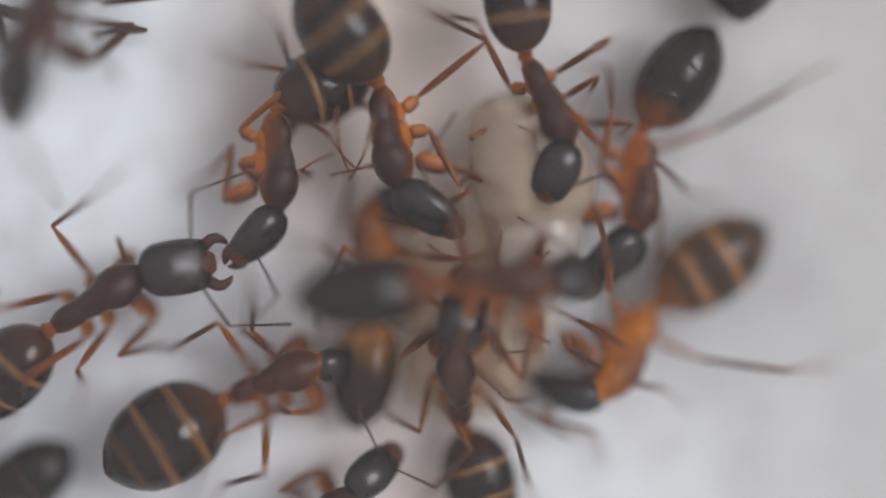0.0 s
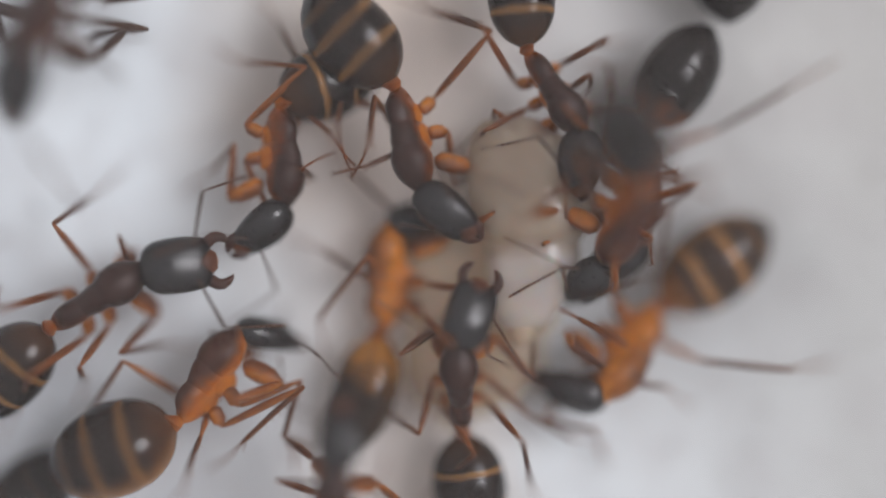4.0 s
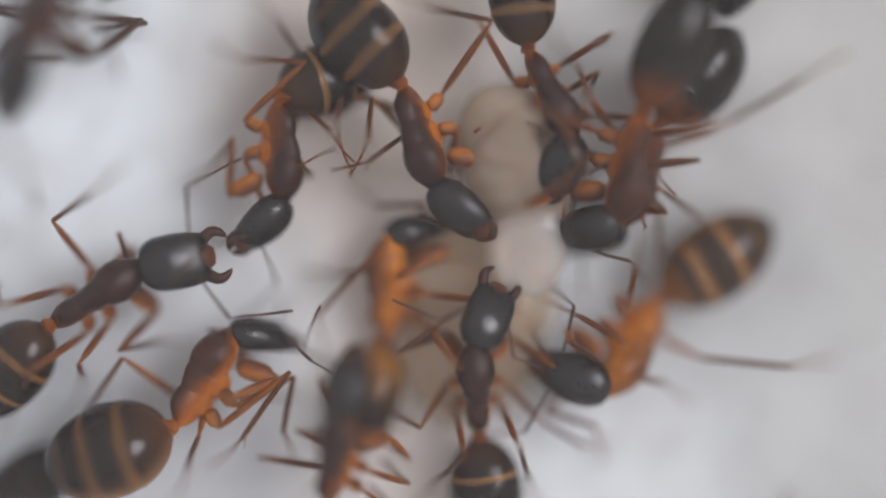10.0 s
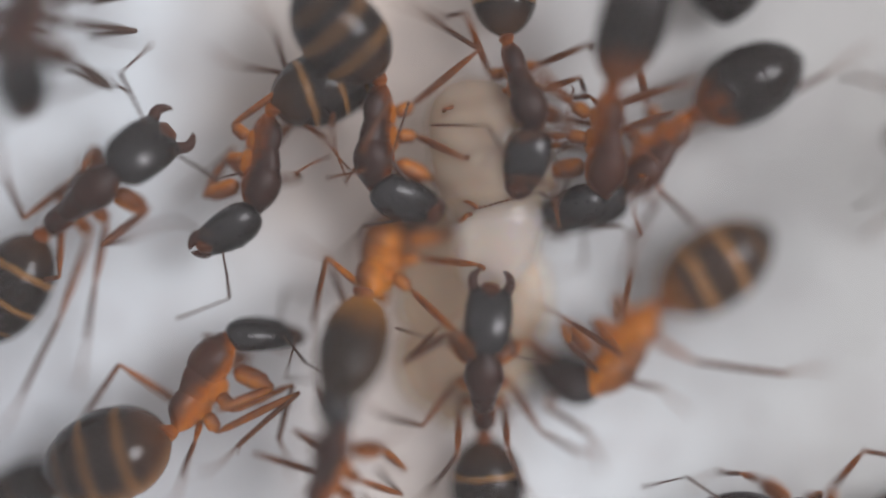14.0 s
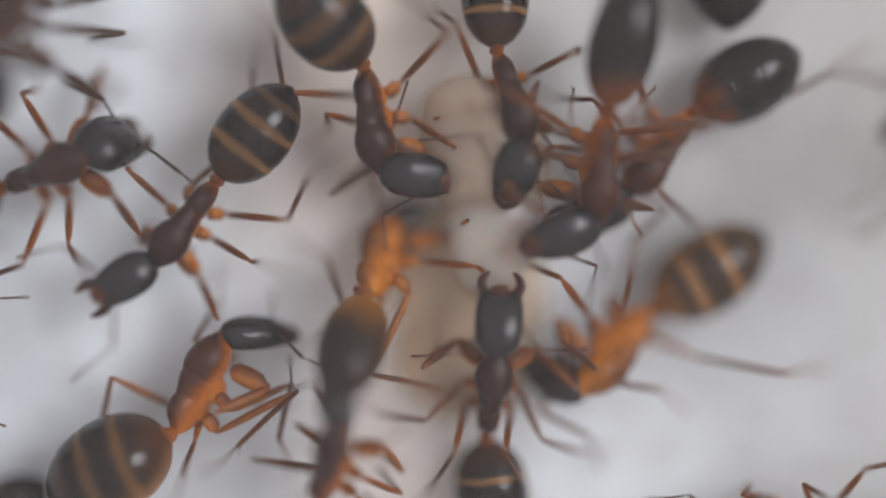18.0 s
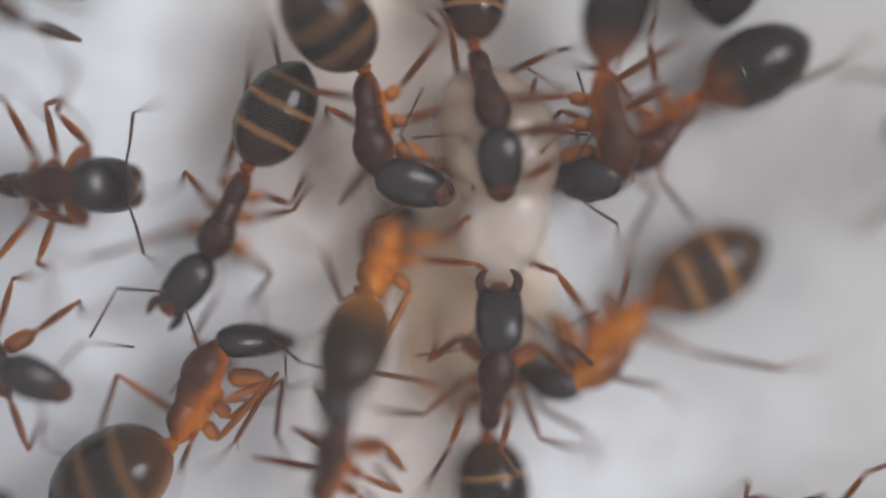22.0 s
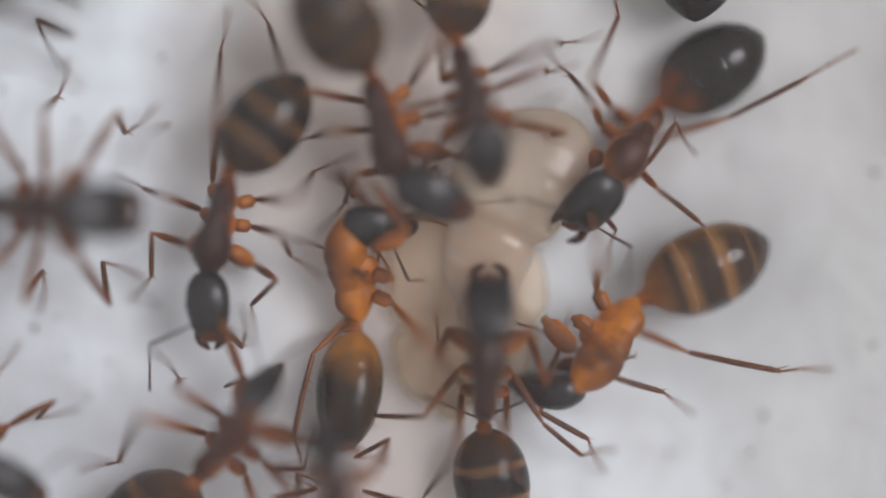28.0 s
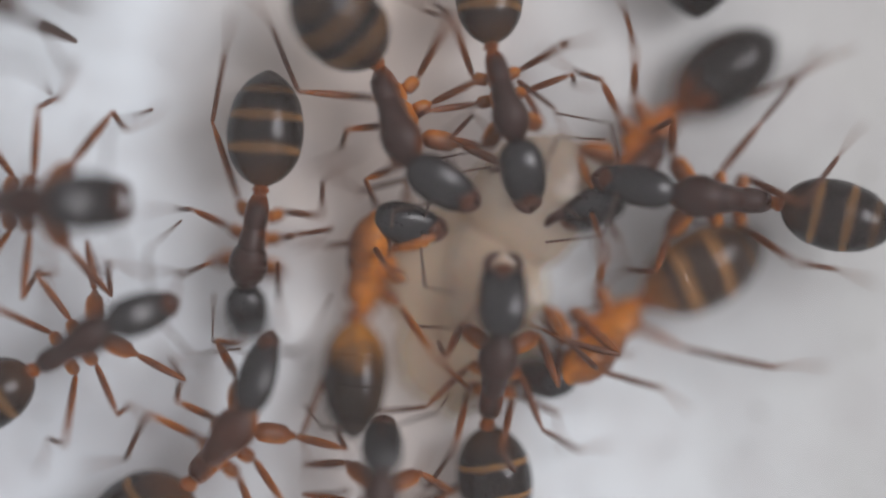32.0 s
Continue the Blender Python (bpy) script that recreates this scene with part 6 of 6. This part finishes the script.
Ant('dark worker ant with a banded black gaster and stretched legs', [
    (0.0, 25.23, 2.06, 5.40, -173, 32, 0, -12, -61, -4, -20),
    (1.0, 24.94, 2.12, 5.40, -174, 32, 0, -12, -61, -4, -20),
    (2.0, 24.65, 2.17, 5.40, -174, 32, 0, -11, -61, -3, -20),
    (3.0, 24.36, 2.22, 5.40, -174, 32, 0, -11, -61, -3, -20),
    (4.0, 24.07, 2.28, 5.40, -175, 32, 0, -10, -61, -3, -20),
    (5.0, 23.78, 2.33, 5.40, -175, 32, 0, -10, -61, -2, -20),
    (6.0, 23.49, 2.39, 5.40, -175, 32, 0, -9, -61, -2, -20),
    (7.0, 23.20, 2.44, 5.40, -175, 32, 0, -9, -61, -2, -20),
    (8.0, 22.91, 2.49, 5.40, -176, 32, 0, -8, -61, -1, -20),
    (9.0, 22.62, 2.55, 5.40, -176, 32, 0, -7, -61, -1, -20),
    (10.0, 22.33, 2.60, 5.40, -176, 32, 0, -7, -61, -1, -20),
    (11.0, 22.04, 2.66, 5.40, -177, 32, 0, -6, -61, 0, -20),
    (12.0, 19.26, 3.08, 5.40, -176, 32, 0, -7, -61, -1, -20),
    (13.0, 16.48, 3.50, 5.40, -175, 32, 0, -8, -61, -2, -20),
    (14.0, 16.42, 3.57, 5.40, -175, 32, 0, -7, -61, -2, -20),
    (15.0, 16.36, 3.63, 5.40, -175, 32, 0, -7, -61, -2, -20),
    (16.0, 16.29, 3.70, 5.40, -175, 32, 0, -7, -61, -2, -20),
    (17.0, 16.23, 3.76, 5.40, -175, 32, 0, -7, -61, -2, -20),
    (18.0, 16.29, 3.73, 5.40, -175, 32, 0, -7, -60, -2, -20),
    (19.0, 16.36, 3.70, 5.40, -175, 32, 0, -7, -60, -2, -20),
    (20.0, 16.43, 3.67, 5.40, -175, 32, 0, -7, -59, -2, -20),
    (21.0, 16.49, 3.63, 5.40, -175, 32, 0, -7, -58, -2, -20),
    (22.0, 16.56, 3.60, 5.40, -175, 32, 0, -7, -57, -2, -20),
    (23.0, 16.62, 3.57, 5.40, -175, 32, 0, -7, -56, -2, -20),
    (24.0, 17.02, 3.58, 5.40, -175, 32, 0, -3, -63, -2, -20),
    (25.0, 17.42, 3.59, 5.40, -175, 32, 0, 0, -69, -2, -20),
    (26.0, 17.97, 4.47, 4.55, -165, 32, 0, -5, -67, 0, -20),
    (27.0, 18.52, 5.36, 3.70, -155, 32, 0, -11, -65, 3, -20),
    (28.0, 19.08, 6.24, 2.85, -144, 32, 0, -17, -62, 5, -20),
    (28.4, 12.21, 4.39, 2.54, -156, 31, 0, 1, -50, -2, -19),
    (28.7, 7.93, 2.97, 2.37, -144, 32, 30, 26, -52, -9, -28),
    (29.0, 7.75, 2.89, 2.85, -143, -8, 40, -31, -26, -13, -19),
    (29.3, 7.83, 2.81, 1.90, -151, 29, 30, 35, -52, 11, -27),
    (29.6, 7.59, 1.94, 2.10, -170, 31, 0, 15, -53, -14, -21),
    (30.0, 8.38, 2.02, 2.50, -166, 1, 0, -24, -16, -26, -19),
    (30.5, 8.55, 1.79, 2.53, -172, 7, 0, -18, -20, -20, -20),
    (31.0, 8.75, 1.57, 2.55, -178, 8, 0, -15, -15, -17, -23),
    (32.0, 8.77, 1.62, 2.60, -184, 9, 0, -10, -15, -10, -21),
], size=1.08, jaw=-9, seed=83, feet=[
    (3, -1, 29.5, 30.7, 14.29, 5.46, 12.55, 2.94, 0.42),
    (3, -1, 30.7, 32, 13.31, 3.90, 11.79, 2.43, 0.8),
    (3, 1, 29.5, 32, 13.76, -0.91, 11.03, -0.18, 0.42),
    (2, -1, 29.5, 32, 12.25, 6.52, 10.35, 4.54, 0.42),
    (2, 1, 29.5, 32, 8.89, 0.12, 8.58, 0.79, 0.42)], brow=0.86, morph='dark', tail=0.92, girth=1.0)

Ant('dark worker ant half hidden beside the greyed plaster', [
    (0.0, -15.60, -9.10, 1.10, 214, 0, 0, 5, -10, 4, -6),
    (3.0, -15.45, -9.20, 1.10, 212, 0, 0, 5, -10, 2, -6),
    (7.0, -15.50, -9.35, 1.10, 214, 0, 0, 5, -10, 4, -6),
    (11.0, -15.50, -9.40, 1.10, 214, 0, 0, 8, -10, 4, -6),
    (14.0, -15.70, -9.70, 1.10, 215, 0, 0, 8, -10, 4, -6),
    (17.0, -16.10, -10.20, 1.10, 216, 0, 0, 8, -10, 4, -6),
    (20.0, -16.30, -10.30, 1.10, 216, 0, 0, 8, -10, 4, -6),
    (24.0, -18.20, -11.60, 1.10, 216, 0, 0, 8, -10, 4, -6),
    (32.0, -19.20, -12.60, 1.10, 216, 0, 0, 8, -10, 4, -6),
], size=1.00, jaw=-9, seed=91, morph='black')

Ant('large black ant with a smooth swollen gaster', [
    (0.0, 9.41, 14.47, 2.60, 89, 14, 0, 1, -32, 0, -14),
    (1.0, 9.30, 14.45, 2.60, 89, 14, 0, 1, -32, 0, -14),
    (2.0, 9.20, 14.43, 2.60, 89, 14, 0, 1, -32, 0, -14),
    (3.0, 9.09, 14.41, 2.60, 89, 14, 0, 1, -32, 0, -14),
    (4.0, 8.99, 14.39, 2.60, 89, 14, 0, 1, -32, 0, -14),
    (5.0, 8.88, 14.37, 2.60, 89, 14, 0, 1, -32, 0, -14),
    (6.0, 8.78, 14.35, 2.60, 89, 14, 0, 1, -32, 0, -14),
    (7.0, 8.81, 14.37, 2.60, 89, 14, 0, 1, -32, 0, -14),
    (8.0, 8.85, 14.39, 2.60, 89, 14, 0, 1, -32, 0, -14),
    (9.0, 8.89, 14.41, 2.60, 89, 14, 0, 1, -32, 0, -14),
    (10.0, 8.92, 14.44, 2.60, 89, 14, 0, 1, -32, 0, -14),
    (11.0, 8.96, 14.46, 2.60, 89, 14, 0, 1, -32, 0, -14),
    (12.0, 9.00, 14.48, 2.60, 89, 14, 0, 1, -32, 0, -14),
    (13.0, 9.03, 14.50, 2.60, 89, 14, 0, 1, -32, 0, -14),
    (14.0, 9.05, 14.46, 2.60, 89, 14, 0, 1, -32, 0, -14),
    (15.0, 9.07, 14.42, 2.60, 89, 14, 0, 1, -32, 0, -14),
    (16.0, 9.09, 14.37, 2.60, 89, 14, 0, 1, -32, 0, -14),
    (17.0, 9.11, 14.33, 2.60, 89, 14, 0, 1, -32, 0, -14),
    (18.0, 9.13, 14.29, 2.60, 89, 14, 0, 1, -32, 0, -14),
    (19.0, 9.15, 14.24, 2.60, 89, 14, 0, 1, -32, 0, -14),
    (20.0, 9.09, 14.25, 2.60, 89, 13, 0, 1, -29, 0, -13),
    (21.0, 9.03, 14.26, 2.60, 89, 11, 0, 1, -26, 0, -11),
    (22.0, 8.97, 14.27, 2.60, 89, 10, 0, 1, -23, 0, -10),
    (23.0, 8.91, 14.27, 2.60, 89, 9, 0, 1, -20, 0, -9),
    (24.0, 8.74, 14.28, 2.60, 89, 11, 0, 1, -24, 0, -11),
    (25.0, 8.56, 14.28, 2.60, 89, 13, 0, 1, -28, 0, -13),
    (26.0, 8.38, 14.28, 2.60, 89, 15, 0, 1, -32, 0, -15),
    (27.0, 8.21, 14.29, 2.60, 89, 17, 0, 1, -37, 0, -17),
    (28.0, 8.03, 14.29, 2.60, 89, 19, 0, 1, -41, 0, -19),
    (29.0, 8.06, 14.34, 2.60, 89, 18, 0, 1, -39, 0, -18),
    (30.0, 8.09, 14.40, 2.60, 89, 17, 0, 1, -38, 0, -17),
    (31.0, 8.12, 14.45, 2.60, 89, 17, 0, 1, -36, 0, -17),
    (32.0, 8.15, 14.50, 2.60, 89, 16, 0, 1, -35, 0, -16),
], size=1.45, jaw=-9, seed=84, morph='black')



def motions():
    for ant in ANTS:
        ant.move()
    for thing, rows in DRIFT:
        walk(thing, rows)


motions()
